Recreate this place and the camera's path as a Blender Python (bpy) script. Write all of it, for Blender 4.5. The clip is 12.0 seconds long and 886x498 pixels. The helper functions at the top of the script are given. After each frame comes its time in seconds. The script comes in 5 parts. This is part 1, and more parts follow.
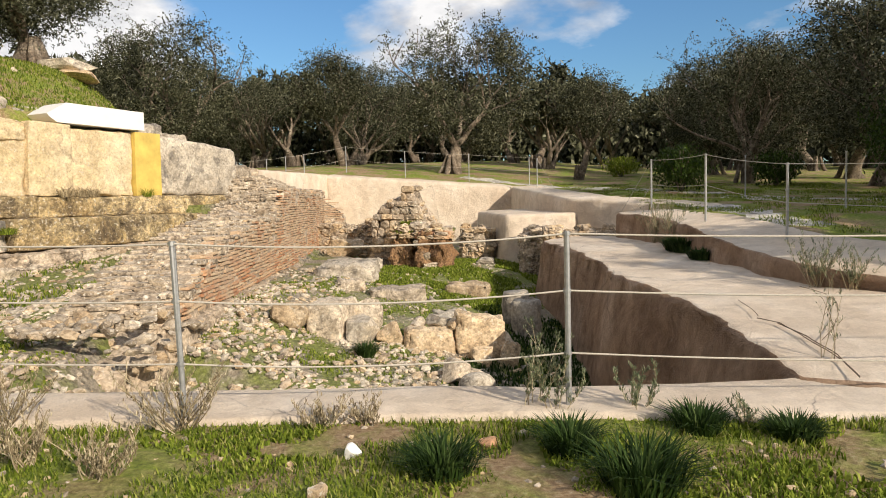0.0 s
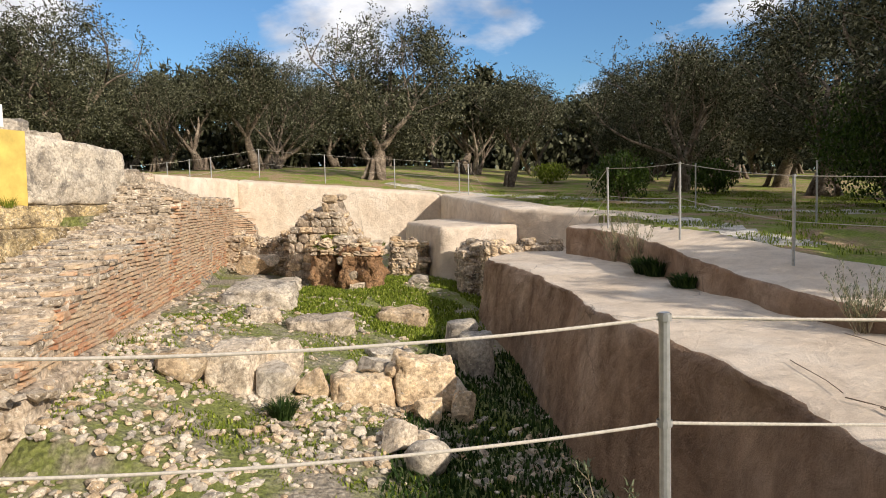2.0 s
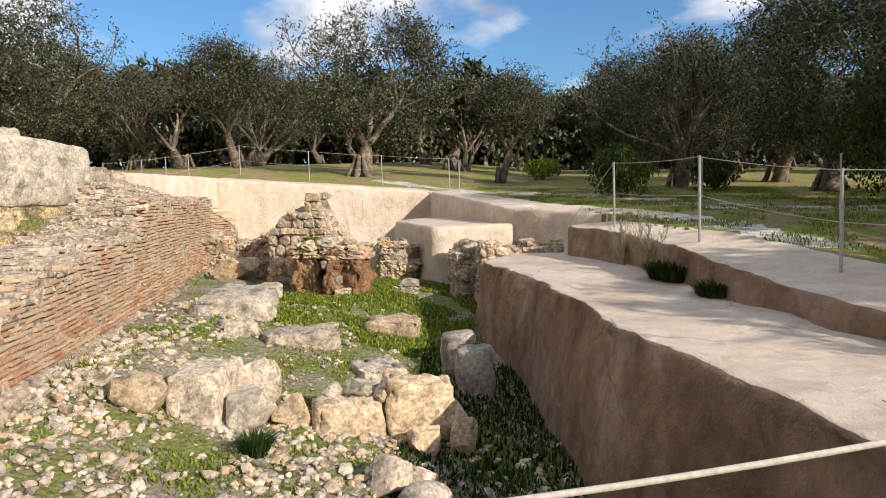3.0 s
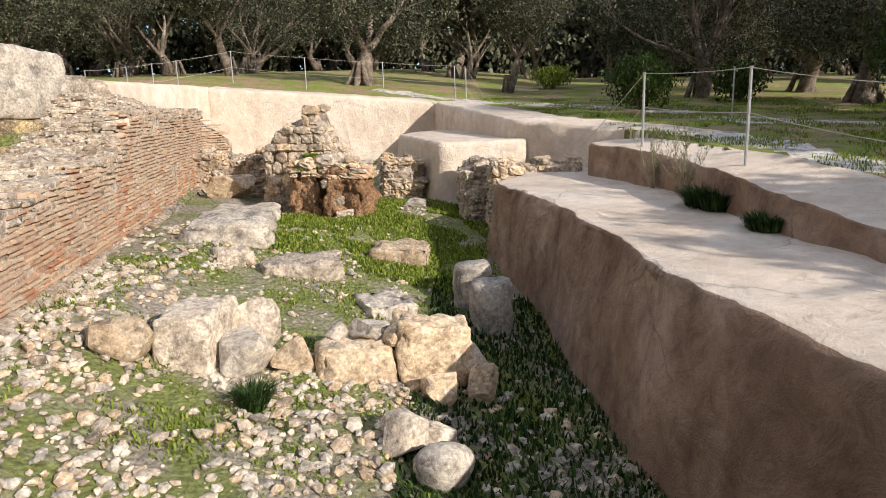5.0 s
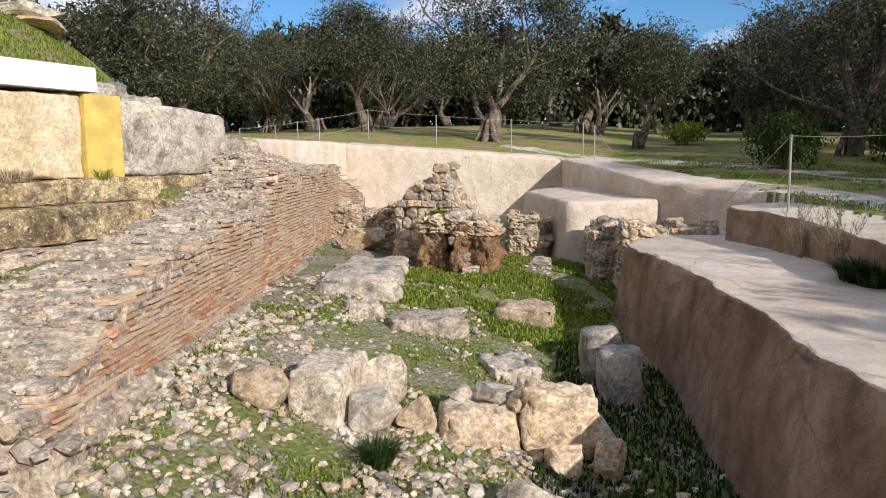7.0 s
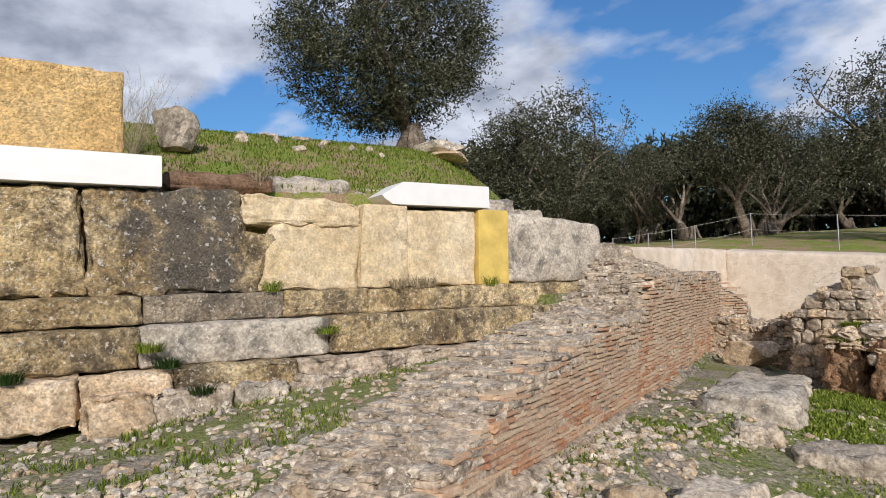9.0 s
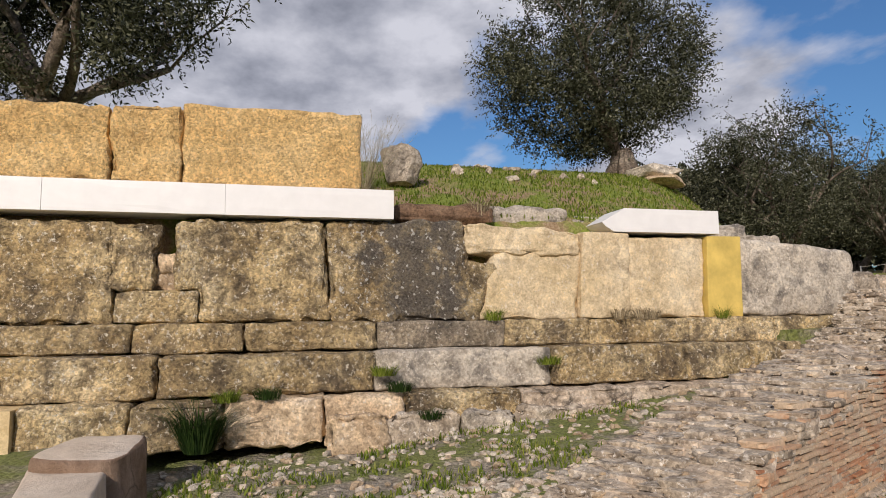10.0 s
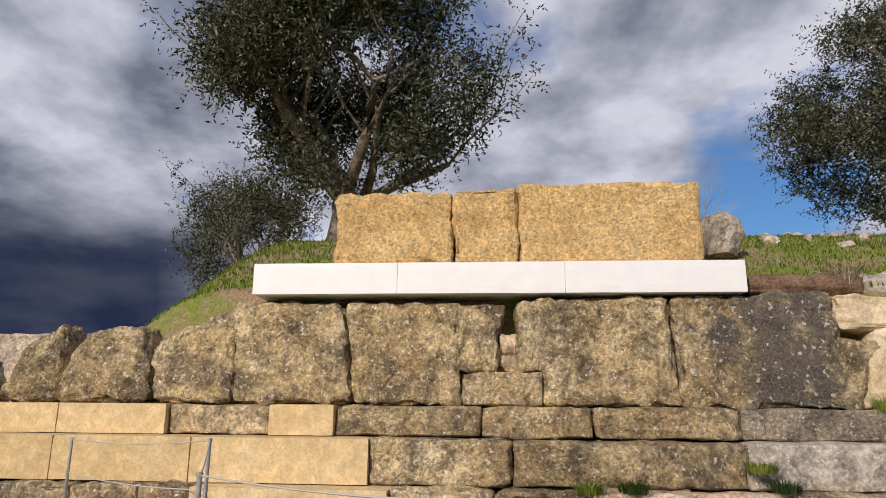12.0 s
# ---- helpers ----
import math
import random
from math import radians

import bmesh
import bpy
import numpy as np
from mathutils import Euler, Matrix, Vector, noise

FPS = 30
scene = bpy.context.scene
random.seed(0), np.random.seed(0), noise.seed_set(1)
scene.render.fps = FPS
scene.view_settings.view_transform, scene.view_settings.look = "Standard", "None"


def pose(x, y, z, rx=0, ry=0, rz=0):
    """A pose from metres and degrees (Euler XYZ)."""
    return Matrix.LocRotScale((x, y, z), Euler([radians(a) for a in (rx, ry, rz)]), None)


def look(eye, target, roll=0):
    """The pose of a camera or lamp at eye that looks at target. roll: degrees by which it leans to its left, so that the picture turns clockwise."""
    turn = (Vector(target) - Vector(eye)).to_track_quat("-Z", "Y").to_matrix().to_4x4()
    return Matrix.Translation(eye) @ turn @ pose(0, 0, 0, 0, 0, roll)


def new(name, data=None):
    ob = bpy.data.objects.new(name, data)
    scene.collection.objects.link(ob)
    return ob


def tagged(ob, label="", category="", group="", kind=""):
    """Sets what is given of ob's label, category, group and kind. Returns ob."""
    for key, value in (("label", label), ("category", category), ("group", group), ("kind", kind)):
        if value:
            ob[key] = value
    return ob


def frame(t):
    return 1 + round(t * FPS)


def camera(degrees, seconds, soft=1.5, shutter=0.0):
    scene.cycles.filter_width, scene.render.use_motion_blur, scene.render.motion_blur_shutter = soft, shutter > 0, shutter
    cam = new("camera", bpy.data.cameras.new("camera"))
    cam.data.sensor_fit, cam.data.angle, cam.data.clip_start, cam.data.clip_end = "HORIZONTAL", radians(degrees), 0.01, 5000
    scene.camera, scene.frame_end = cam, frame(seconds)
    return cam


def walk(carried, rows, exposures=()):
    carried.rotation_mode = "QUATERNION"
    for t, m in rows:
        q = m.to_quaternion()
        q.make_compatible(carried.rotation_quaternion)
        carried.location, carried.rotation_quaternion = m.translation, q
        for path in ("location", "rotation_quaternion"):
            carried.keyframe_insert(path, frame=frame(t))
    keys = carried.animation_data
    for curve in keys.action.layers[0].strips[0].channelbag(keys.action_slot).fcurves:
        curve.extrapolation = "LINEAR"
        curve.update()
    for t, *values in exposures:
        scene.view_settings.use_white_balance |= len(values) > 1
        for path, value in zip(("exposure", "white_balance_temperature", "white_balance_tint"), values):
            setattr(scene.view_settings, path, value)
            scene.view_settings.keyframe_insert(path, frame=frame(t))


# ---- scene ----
cam = camera(67.5, 12.0, soft=0.95)
PATH = [
    (0, (1.313, 0.015, 1.424), (0.448, 1.812, 1.28), -1.5),
    (0.5, (1.056, 0.389, 1.481), (0.196, 2.189, 1.339), -1.5),
    (1, (0.764, 0.825, 1.518), (0.012, 2.673, 1.375), -1.5),
    (1.5, (0.478, 1.329, 1.554), (-0.203, 3.205, 1.411), -1.5),
    (2, (0.177, 1.854, 1.605), (-0.462, 3.744, 1.467), -1.4),
    (2.5, (-0.049, 2.399, 1.629), (-0.657, 4.3, 1.498), -1.9),
    (4.5, (-0.734, 3.706, 1.748), (-1.33, 5.584, 1.405), -1.6),
    (5, (-0.741, 3.763, 1.771), (-1.341, 5.625, 1.353), -1.7),
    (5.5, (-0.72, 3.744, 1.771), (-1.33, 5.595, 1.323), -1.6),
    (6, (-0.745, 3.719, 1.859), (-1.45, 5.531, 1.393), -1.5),
    (6.5, (-0.746, 3.727, 1.912), (-1.529, 5.531, 1.549), -1.5),
    (7, (-0.824, 3.72, 1.925), (-1.762, 5.467, 1.666), -1.2),
    (9, (-1.191, 3.934, 1.779), (-2.903, 4.963, 1.887), -1.7),
    (9.5, (-1.337, 3.802, 1.785), (-3.191, 4.536, 1.943), -1.2),
    (10, (-1.501, 3.579, 1.803), (-3.429, 4.068, 2.009), -0.6),
    (10.5, (-1.776, 3.243, 1.823), (-3.753, 3.408, 2.082), -0.2),
    (11, (-2.081, 2.808, 1.824), (-4.052, 2.739, 2.158), 0.3),
    (11.5, (-2.238, 2.186, 1.753), (-4.193, 2.07, 2.161), 0.7),
    (12, (-2.273, 1.652, 1.738), (-4.212, 1.49, 2.201), 0.5),
]
walk(cam, [(t, look(eye, target, roll)) for t, eye, target, roll in PATH], [(0.0, 0.04, 6800, 10), (2.5, 0.10, 6500, 12), (5.0, 0.22, 6150, 13), (6.0, 0.16, 6000, 12), (7.0, 0.0, 5900, 12), (9.0, -0.34, 5850, 12), (10.5, -0.58, 6350, 17), (12.0, -0.54, 6150, 17)])
def smooth(a, b, v):
    t = min(1.0, max(0.0, (v - a) / (b - a)))
    return t * t * (3 - 2 * t)


def ramp(v, keys):
    """Straight lines between (v, value) keys."""
    for (a, p), (b, q) in zip(keys, keys[1:]):
        if v <= b:
            return p + (q - p) * max(0.0, (v - a) / (b - a))
    return keys[-1][1]


def inside(x, y, poly):
    odd = False
    for (ax, ay), (bx, by) in zip(poly, poly[1:] + poly[:1]):
        if (ay > y) != (by > y) and x < ax + (bx - ax) * (y - ay) / (by - ay):
            odd = not odd
    return odd


# the brick wall's foot line, south end to north end
BRICK_A, BRICK_B = (-6.0, 6.8), (-12.85, 19.7)
PIT = [(-12.6, 1.75), (-8.0, 1.75), (-5.5, 2.3), (-3.4, 3.1), (-2.1, 3.6), (-1.0, 4.1), (0.1, 4.55), (1.2, 5.0), (2.6, 5.9), (6.8, 6.4), (6.8, 8.4),
       (3.6, 9.3), (2.1, 10.9), (0.7, 13.4), (-0.6, 16.0), (-1.1, 17.7), (-2.9, 20.6), (-5.3, 23.8), (-7.9, 28.0), (-12.0, 27.2), (-17.1, 25.6), (-16.0, 17.2), (-13.4, 15.9), (-13.4, 1.75)]


def brick_top(s):
    """The height of the brick wall's broken front edge, s metres from its south end."""
    return ramp(s, [(-0.6, -0.05), (0, 0.2), (1, 0.55), (2, 0.82), (4, 1.03), (6.3, 1.22), (7.0, 1.5), (7.4, 1.86), (14.6, 1.88)])


def core_top(s, back):
    """The height of the wall's broken top, back metres behind the face."""
    rear = ramp(s, [(-1.5, -0.1), (0, 0.28), (2, 0.70), (3.7, 1.02), (6.3, 1.30), (7.7, 1.70), (8.6, 2.2), (10.6, 2.25), (12, 1.98), (14.6, 1.9)])
    return brick_top(s) + (rear - brick_top(s)) * smooth(0.15, 1.2, back) - 0.3 * max(0.0, -s)


def out_z(x, y):
    s = 0.9 * y - 0.43 * x
    z = ramp(s, [(4.5, 0.0), (7, 0.3), (9, 0.62), (12, 0.98), (15, 1.13), (19.5, 1.36), (28, 1.9), (34, 2.36), (42, 2.9), (60, 4.0), (120, 6.0), (3000, 8.0)])
    z += 0.08 * min(12.0, max(0.0, -7.0 - x)) * smooth(26, 33, s)
    if y < 4.5:
        z *= smooth(-3, 4.5, y) if x > -20 else 1.0
    hill = ramp(-x, [(13.2, 0.0), (13.7, 3.75), (15, 4.2), (17.5, 5.3), (20, 6.2), (22.5, 6.75), (26, 6.6), (40, 5.0), (60, 3.0)])
    mask = smooth(-8.9 + 0.4 * (x + 14), -4.1 + 0.15 * (x + 20), y) * (1 - smooth(11 + 0.55 * (-x - 14), 17 + 1.25 * (-x - 14), y)) if x < -13.2 else 0.0
    return max(z, hill * mask)


def pit_z(x, y):
    z = -0.82 - 0.19 * (x + 5.5) + 0.04 * (y - 8.8)
    z = max(-1.45, min(-0.2, z))
    if y > 14:
        z = min(z, -0.4)
    dx, dy = BRICK_B[0] - BRICK_A[0], BRICK_B[1] - BRICK_A[1]
    n = math.hypot(dx, dy)
    s = ((x - BRICK_A[0]) * dx + (y - BRICK_A[1]) * dy) / n
    off = ((x - BRICK_A[0]) * dy - (y - BRICK_A[1]) * dx) / n  # positive on the pit's side, negative behind the face
    if off >= 0.0 and s > -0.5:
        z = max(z, min(-0.24, z + 0.34 * (1 - smooth(0.3, 1.9, off))))
    if off < 0.0 or s < -1.2:
        back = -off
        low = ramp(y, [(2, -0.34), (5, -0.2), (7, 0.06), (9, 0.26), (12, 0.62), (15, 1.15), (17, 1.6)])
        t = smooth(0.1, 1.0, back) * (1 - smooth(13.6, 14.4, s))
        z = z * (1 - t) + low * t
        if 9 < s < 14.0:
            z = max(z, 1.5 * smooth(0.3, 0.8, back))
    return z


def ground_z(x, y):
    return pit_z(x, y) if inside(x, y, PIT) else out_z(x, y)

# ---- light: a low winter sun from the east, broken cloud ----
SUN_TO = Vector((0.90, -0.41, 0.475)).normalized()
sun_el = math.asin(SUN_TO.z)
sun_az = math.atan2(SUN_TO.x, SUN_TO.y)
sun_data = bpy.data.lights.new("sun", "SUN")
sun_data.energy, sun_data.angle, sun_data.color = 5.0, radians(0.6), (1.0, 0.895, 0.755)
sun = new("sun", sun_data)
sun.matrix_world = look((30, -15, 20), Vector((30, -15, 20)) - SUN_TO)


def ramp_node(nt, fac, keys):
    n = nt.nodes.new("ShaderNodeValToRGB")
    e = n.color_ramp.elements
    while len(e) < len(keys):
        e.new(0.5)
    for el, (p, c) in zip(e, keys):
        el.position = p
        el.color = (*c, 1) if len(c) == 3 else c
    nt.links.new(fac, n.inputs["Fac"])
    return n.outputs["Color"]


def noise_node(nt, vec, scale, detail=4, rough=0.55, distort=0.0):
    n = nt.nodes.new("ShaderNodeTexNoise")
    n.inputs["Scale"].default_value, n.inputs["Detail"].default_value = scale, detail
    n.inputs["Roughness"].default_value, n.inputs["Distortion"].default_value = rough, distort
    nt.links.new(vec, n.inputs["Vector"])
    return n.outputs["Fac"]


def noise_colour(nt, vec, scale):
    n = nt.nodes.new("ShaderNodeTexNoise")
    n.inputs["Scale"].default_value, n.inputs["Detail"].default_value = scale, 3
    nt.links.new(vec, n.inputs["Vector"])
    return n.outputs["Color"]


def mix_node(nt, fac, a, b, mode="MIX"):
    n = nt.nodes.new("ShaderNodeMix")
    n.data_type, n.blend_type = "RGBA", mode
    for socket, v in ((n.inputs[0], fac), (n.inputs[6], a), (n.inputs[7], b)):
        if isinstance(v, (int, float)):
            socket.default_value = v
        elif isinstance(v, tuple):
            socket.default_value = (*v, 1)
        else:
            nt.links.new(v, socket)
    return n.outputs[2]


def math_node(nt, op, a, b=0.0):
    n = nt.nodes.new("ShaderNodeMath")
    n.operation, n.use_clamp = op, False
    for socket, v in ((n.inputs[0], a), (n.inputs[1], b)):
        if isinstance(v, (int, float)):
            socket.default_value = v
        else:
            nt.links.new(v, socket)
    return n.outputs[0]


def make_world():
    w = bpy.data.worlds.new("sky")
    w.use_nodes = True
    scene.world = w
    nt = w.node_tree
    nt.nodes.clear()
    out, bg = nt.nodes.new("ShaderNodeOutputWorld"), nt.nodes.new("ShaderNodeBackground")
    sky = nt.nodes.new("ShaderNodeTexSky")
    sky.sky_type, sky.sun_disc = "NISHITA", False
    sky.sun_elevation, sky.sun_rotation = sun_el, sun_az
    sky.air_density, sky.dust_density, sky.ozone_density = 1.3, 0.4, 3.0
    tc = nt.nodes.new("ShaderNodeTexCoord")
    sep = nt.nodes.new("ShaderNodeSeparateXYZ")
    nt.links.new(tc.outputs["Generated"], sep.inputs[0])
    # clouds lie on a flat layer: the direction is divided by its height
    height = math_node(nt, "MAXIMUM", math_node(nt, "ADD", sep.outputs["Z"], 0.26), 0.05)
    comb = nt.nodes.new("ShaderNodeCombineXYZ")
    nt.links.new(math_node(nt, "DIVIDE", sep.outputs["X"], height), comb.inputs[0])
    nt.links.new(math_node(nt, "DIVIDE", sep.outputs["Y"], height), comb.inputs[1])
    big = noise_node(nt, comb.outputs[0], 1.5, 7, 0.52, 0.1)
    # thicker towards the south and west, where the weather comes from
    side = math_node(nt, "ADD", math_node(nt, "MULTIPLY", sep.outputs["Y"], -0.15), 0.115)

    def clamped(v):
        n = nt.nodes.new("ShaderNodeClamp")
        nt.links.new(v, n.inputs["Value"])
        return n.outputs[0]
    # a storm bank low in the south-west
    south = clamped(math_node(nt, "MULTIPLY", math_node(nt, "ADD", math_node(nt, "MULTIPLY", sep.outputs["Y"], -1.0), -0.27), 5.0))
    low = clamped(math_node(nt, "MULTIPLY", math_node(nt, "SUBTRACT", 0.30, sep.outputs["Z"]), 9.0))
    storm = math_node(nt, "MULTIPLY", south, low)
    cover = math_node(nt, "ADD", math_node(nt, "ADD", big, side), math_node(nt, "MULTIPLY", storm, 0.35))
    mask = ramp_node(nt, cover, [(0.49, (0, 0, 0)), (0.59, (1, 1, 1))])
    body = noise_node(nt, comb.outputs[0], 2.6, 6, 0.55)
    cloud = ramp_node(nt, math_node(nt, "ADD", math_node(nt, "MULTIPLY", body, 1.0), math_node(nt, "MULTIPLY", side, -0.5)),
                      [(0.28, (3.8, 4.2, 5.1)), (0.41, (8.8, 9.2, 10.2)), (0.55, (15.5, 15.7, 16.3))])
    cloud = mix_node(nt, math_node(nt, "MULTIPLY", storm, 0.93), cloud, (0.22, 0.42, 1.15))
    blue = mix_node(nt, 1.0, sky.outputs[0], (1.1, 1.6, 2.1), "MULTIPLY")
    nt.links.new(mix_node(nt, mask, blue, cloud), bg.inputs["Color"])
    bg.inputs["Strength"].default_value = 0.060
    nt.links.new(bg.outputs[0], out.inputs[0])


make_world()


# ---- materials ----
def base_mat(name, rough=0.9):
    m = bpy.data.materials.new(name)
    m.use_nodes = True
    nt = m.node_tree
    bsdf = nt.nodes["Principled BSDF"]
    bsdf.inputs["Roughness"].default_value = rough
    geo = nt.nodes.new("ShaderNodeNewGeometry")
    return m, nt, bsdf, geo.outputs["Position"], geo


def bumped(nt, bsdf, height, strength, distance):
    b = nt.nodes.new("ShaderNodeBump")
    b.inputs["Strength"].default_value, b.inputs["Distance"].default_value = strength, distance
    nt.links.new(height, b.inputs["Height"])
    nt.links.new(b.outputs[0], bsdf.inputs["Normal"])


def stone_mat(name, keys, scale, fine, pale=(0.66, 0.61, 0.53), pale_at=0.60, dark=(0.055, 0.043, 0.032), dark_at=0.60, bump=0.8, dist=0.03, rough=0.94, vary=0.0, mid_to=0.62, grit=0.28):
    """Weathered stone: broad tone, hand-sized mottling, pale lichen specks, dark blots, pits."""
    m, nt, bsdf, pos, geo = base_mat(name, rough)
    broad = noise_node(nt, pos, scale, 5, 0.6, 0.4)
    col = ramp_node(nt, broad, keys)
    mid = noise_node(nt, pos, 5.0, 5, 0.65, 0.5)
    col = mix_node(nt, 1.0, col, ramp_node(nt, mid, [(0.34, (mid_to, mid_to * 0.96, mid_to * 0.9)), (0.5, (1, 1, 1)), (0.66, (1.22, 1.2, 1.15))]), "MULTIPLY")
    blot = noise_node(nt, pos, scale * 1.8, 6, 0.68, 0.5)
    col = mix_node(nt, ramp_node(nt, blot, [(dark_at - 0.09, (0, 0, 0)), (dark_at + 0.06, (0.82, 0.82, 0.82))]), col, dark)
    grain = noise_node(nt, pos, fine, 5, 0.7)
    spots = noise_node(nt, pos, 13.0, 4, 0.7, 0.3)
    col = mix_node(nt, ramp_node(nt, spots, [(pale_at, (0, 0, 0)), (pale_at + 0.05, (0.8, 0.8, 0.8))]), col, pale)
    # pebbles and shell grit bound in the stone: each grain has its own tone
    warp = mix_node(nt, 0.05, pos, noise_colour(nt, pos, 9.0), "ADD")
    pits = nt.nodes.new("ShaderNodeTexVoronoi")
    pits.inputs["Scale"].default_value = fine * 1.5
    nt.links.new(warp, pits.inputs["Vector"])
    small = nt.nodes.new("ShaderNodeTexVoronoi")
    small.inputs["Scale"].default_value = fine * 3.6
    nt.links.new(warp, small.inputs["Vector"])
    tone = nt.nodes.new("ShaderNodeSeparateColor")
    nt.links.new(pits.outputs["Color"], tone.inputs[0])
    g0 = 1 - grit
    col = mix_node(nt, 1.0, col, ramp_node(nt, tone.outputs[0], [(0.0, (g0, g0 * 0.98, g0 * 0.95)), (0.5, (1, 1, 1)), (1.0, (1 + grit * 0.7, 1 + grit * 0.68, 1 + grit * 0.62))]), "MULTIPLY")
    col = mix_node(nt, min(0.75, 0.25 + 1.8 * grit), col, ramp_node(nt, grain, [(0.30, (0.42, 0.39, 0.35)), (0.5, (1, 1, 1)), (0.70, (1.25, 1.23, 1.18))]), "MULTIPLY")
    if vary:
        info = nt.nodes.new("ShaderNodeObjectInfo")
        col = mix_node(nt, 1.0, col, ramp_node(nt, info.outputs["Random"], [(0, (1 - vary,) * 3), (1, (1 + vary, 1 + vary * 0.95, 1 + vary * 0.86))]), "MULTIPLY")
    nt.links.new(col, bsdf.inputs["Base Color"])
    relief = math_node(nt, "ADD", math_node(nt, "MULTIPLY", grain, 0.7), math_node(nt, "MULTIPLY", mid, 0.9))
    relief = math_node(nt, "SUBTRACT", relief, math_node(nt, "ADD", math_node(nt, "MULTIPLY", pits.outputs["Distance"], 0.4), math_node(nt, "MULTIPLY", small.outputs["Distance"], 0.3)))
    bumped(nt, bsdf, relief, min(1.0, bump), dist)
    return m


def plain_mat(name, col, rough=0.6, metal=0.0, vary=0.15, scale=14.0, bump=0.15, dist=0.004):
    m, nt, bsdf, pos, geo = base_mat(name, rough)
    n = noise_node(nt, pos, scale, 5, 0.6)
    lo, hi = tuple(c * (1 - vary) for c in col), tuple(min(1, c * (1 + vary)) for c in col)
    nt.links.new(ramp_node(nt, n, [(0.3, lo), (0.7, hi)]), bsdf.inputs["Base Color"])
    bsdf.inputs["Metallic"].default_value = metal
    bumped(nt, bsdf, n, bump, dist)
    return m


def leaf_mat(name, keys, rough=0.5, translucent=0.25):
    m, nt, bsdf, pos, geo = base_mat(name, rough)
    bsdf.inputs["Specular IOR Level"].default_value = 0.2
    col = ramp_node(nt, geo.outputs["Random Per Island"], keys)
    nt.links.new(col, bsdf.inputs["Base Color"])
    if translucent:
        tr = nt.nodes.new("ShaderNodeBsdfTranslucent")
        nt.links.new(col, tr.inputs["Color"])
        mx = nt.nodes.new("ShaderNodeMixShader")
        mx.inputs[0].default_value = translucent
        nt.links.new(bsdf.outputs[0], mx.inputs[1])
        nt.links.new(tr.outputs[0], mx.inputs[2])
        nt.links.new(mx.outputs[0], nt.nodes["Material Output"].inputs["Surface"])
    return m


def concrete_mat(name, keys, stain, amount):
    m, nt, bsdf, pos, geo = base_mat(name, 0.95)
    a = noise_node(nt, pos, 0.7, 6, 0.6, 0.4)
    col = ramp_node(nt, a, keys)
    # run-off stains drawn out downwards on the faces
    mp = nt.nodes.new("ShaderNodeMapping")
    mp.inputs["Scale"].default_value = (2.2, 2.2, 1.0)
    nt.links.new(pos, mp.inputs["Vector"])
    st = noise_node(nt, mp.outputs[0], 1.0, 5, 0.6, 0.3)
    col = mix_node(nt, ramp_node(nt, st, [(0.47, (0, 0, 0)), (0.70, (amount,) * 3)]), col, stain)
    g = noise_node(nt, pos, 55, 5, 0.75)
    col = mix_node(nt, 0.35, col, ramp_node(nt, g, [(0.3, (0.6, 0.58, 0.55)), (0.6, (1.1, 1.1, 1.1))]), "MULTIPLY")
    mottle = noise_node(nt, pos, 3.2, 7, 0.72, 0.6)
    col = mix_node(nt, amount, col, ramp_node(nt, mottle, [(0.34, (0.58, 0.54, 0.50)), (0.5, (1, 1, 1)), (0.66, (1.32, 1.32, 1.32))]), "MULTIPLY")
    spots = noise_node(nt, pos, 4.2, 5, 0.7, 0.5)
    col = mix_node(nt, ramp_node(nt, spots, [(0.63, (0, 0, 0)), (0.74, (0.5, 0.5, 0.5))]), col, (0.40, 0.35, 0.29))
    # crazed cracks
    vo = nt.nodes.new("ShaderNodeTexVoronoi")
    vo.feature = "DISTANCE_TO_EDGE"
    vo.inputs["Scale"].default_value = 0.45
    wob = nt.nodes.new("ShaderNodeTexNoise")
    wob.inputs["Scale"].default_value, wob.inputs["Detail"].default_value = 2.2, 5
    nt.links.new(pos, wob.inputs["Vector"])
    nt.links.new(mix_node(nt, 0.35, pos, wob.outputs["Color"], "ADD"), vo.inputs["Vector"])
    crack = math_node(nt, "MULTIPLY", ramp_node(nt, vo.outputs["Distance"], [(0.0, (0.8, 0.8, 0.8)), (0.005, (0, 0, 0))]), ramp_node(nt, a, [(0.5, (0, 0, 0)), (0.62, (0.8, 0.8, 0.8))]))
    col = mix_node(nt, crack, col, (0.12, 0.09, 0.07))
    nt.links.new(col, bsdf.inputs["Base Color"])
    trowel = noise_node(nt, pos, 2.6, 4, 0.55, 1.2)
    lumps = math_node(nt, "MULTIPLY", mottle, 3.0 if amount > 0.6 else 0.0)
    bumped(nt, bsdf, math_node(nt, "ADD", math_node(nt, "ADD", g, lumps), math_node(nt, "ADD", math_node(nt, "MULTIPLY", spots, 2.0), math_node(nt, "MULTIPLY", trowel, 2.4))), 0.85, 0.02 + (0.045 * amount if amount > 0.6 else 0.0))
    return m


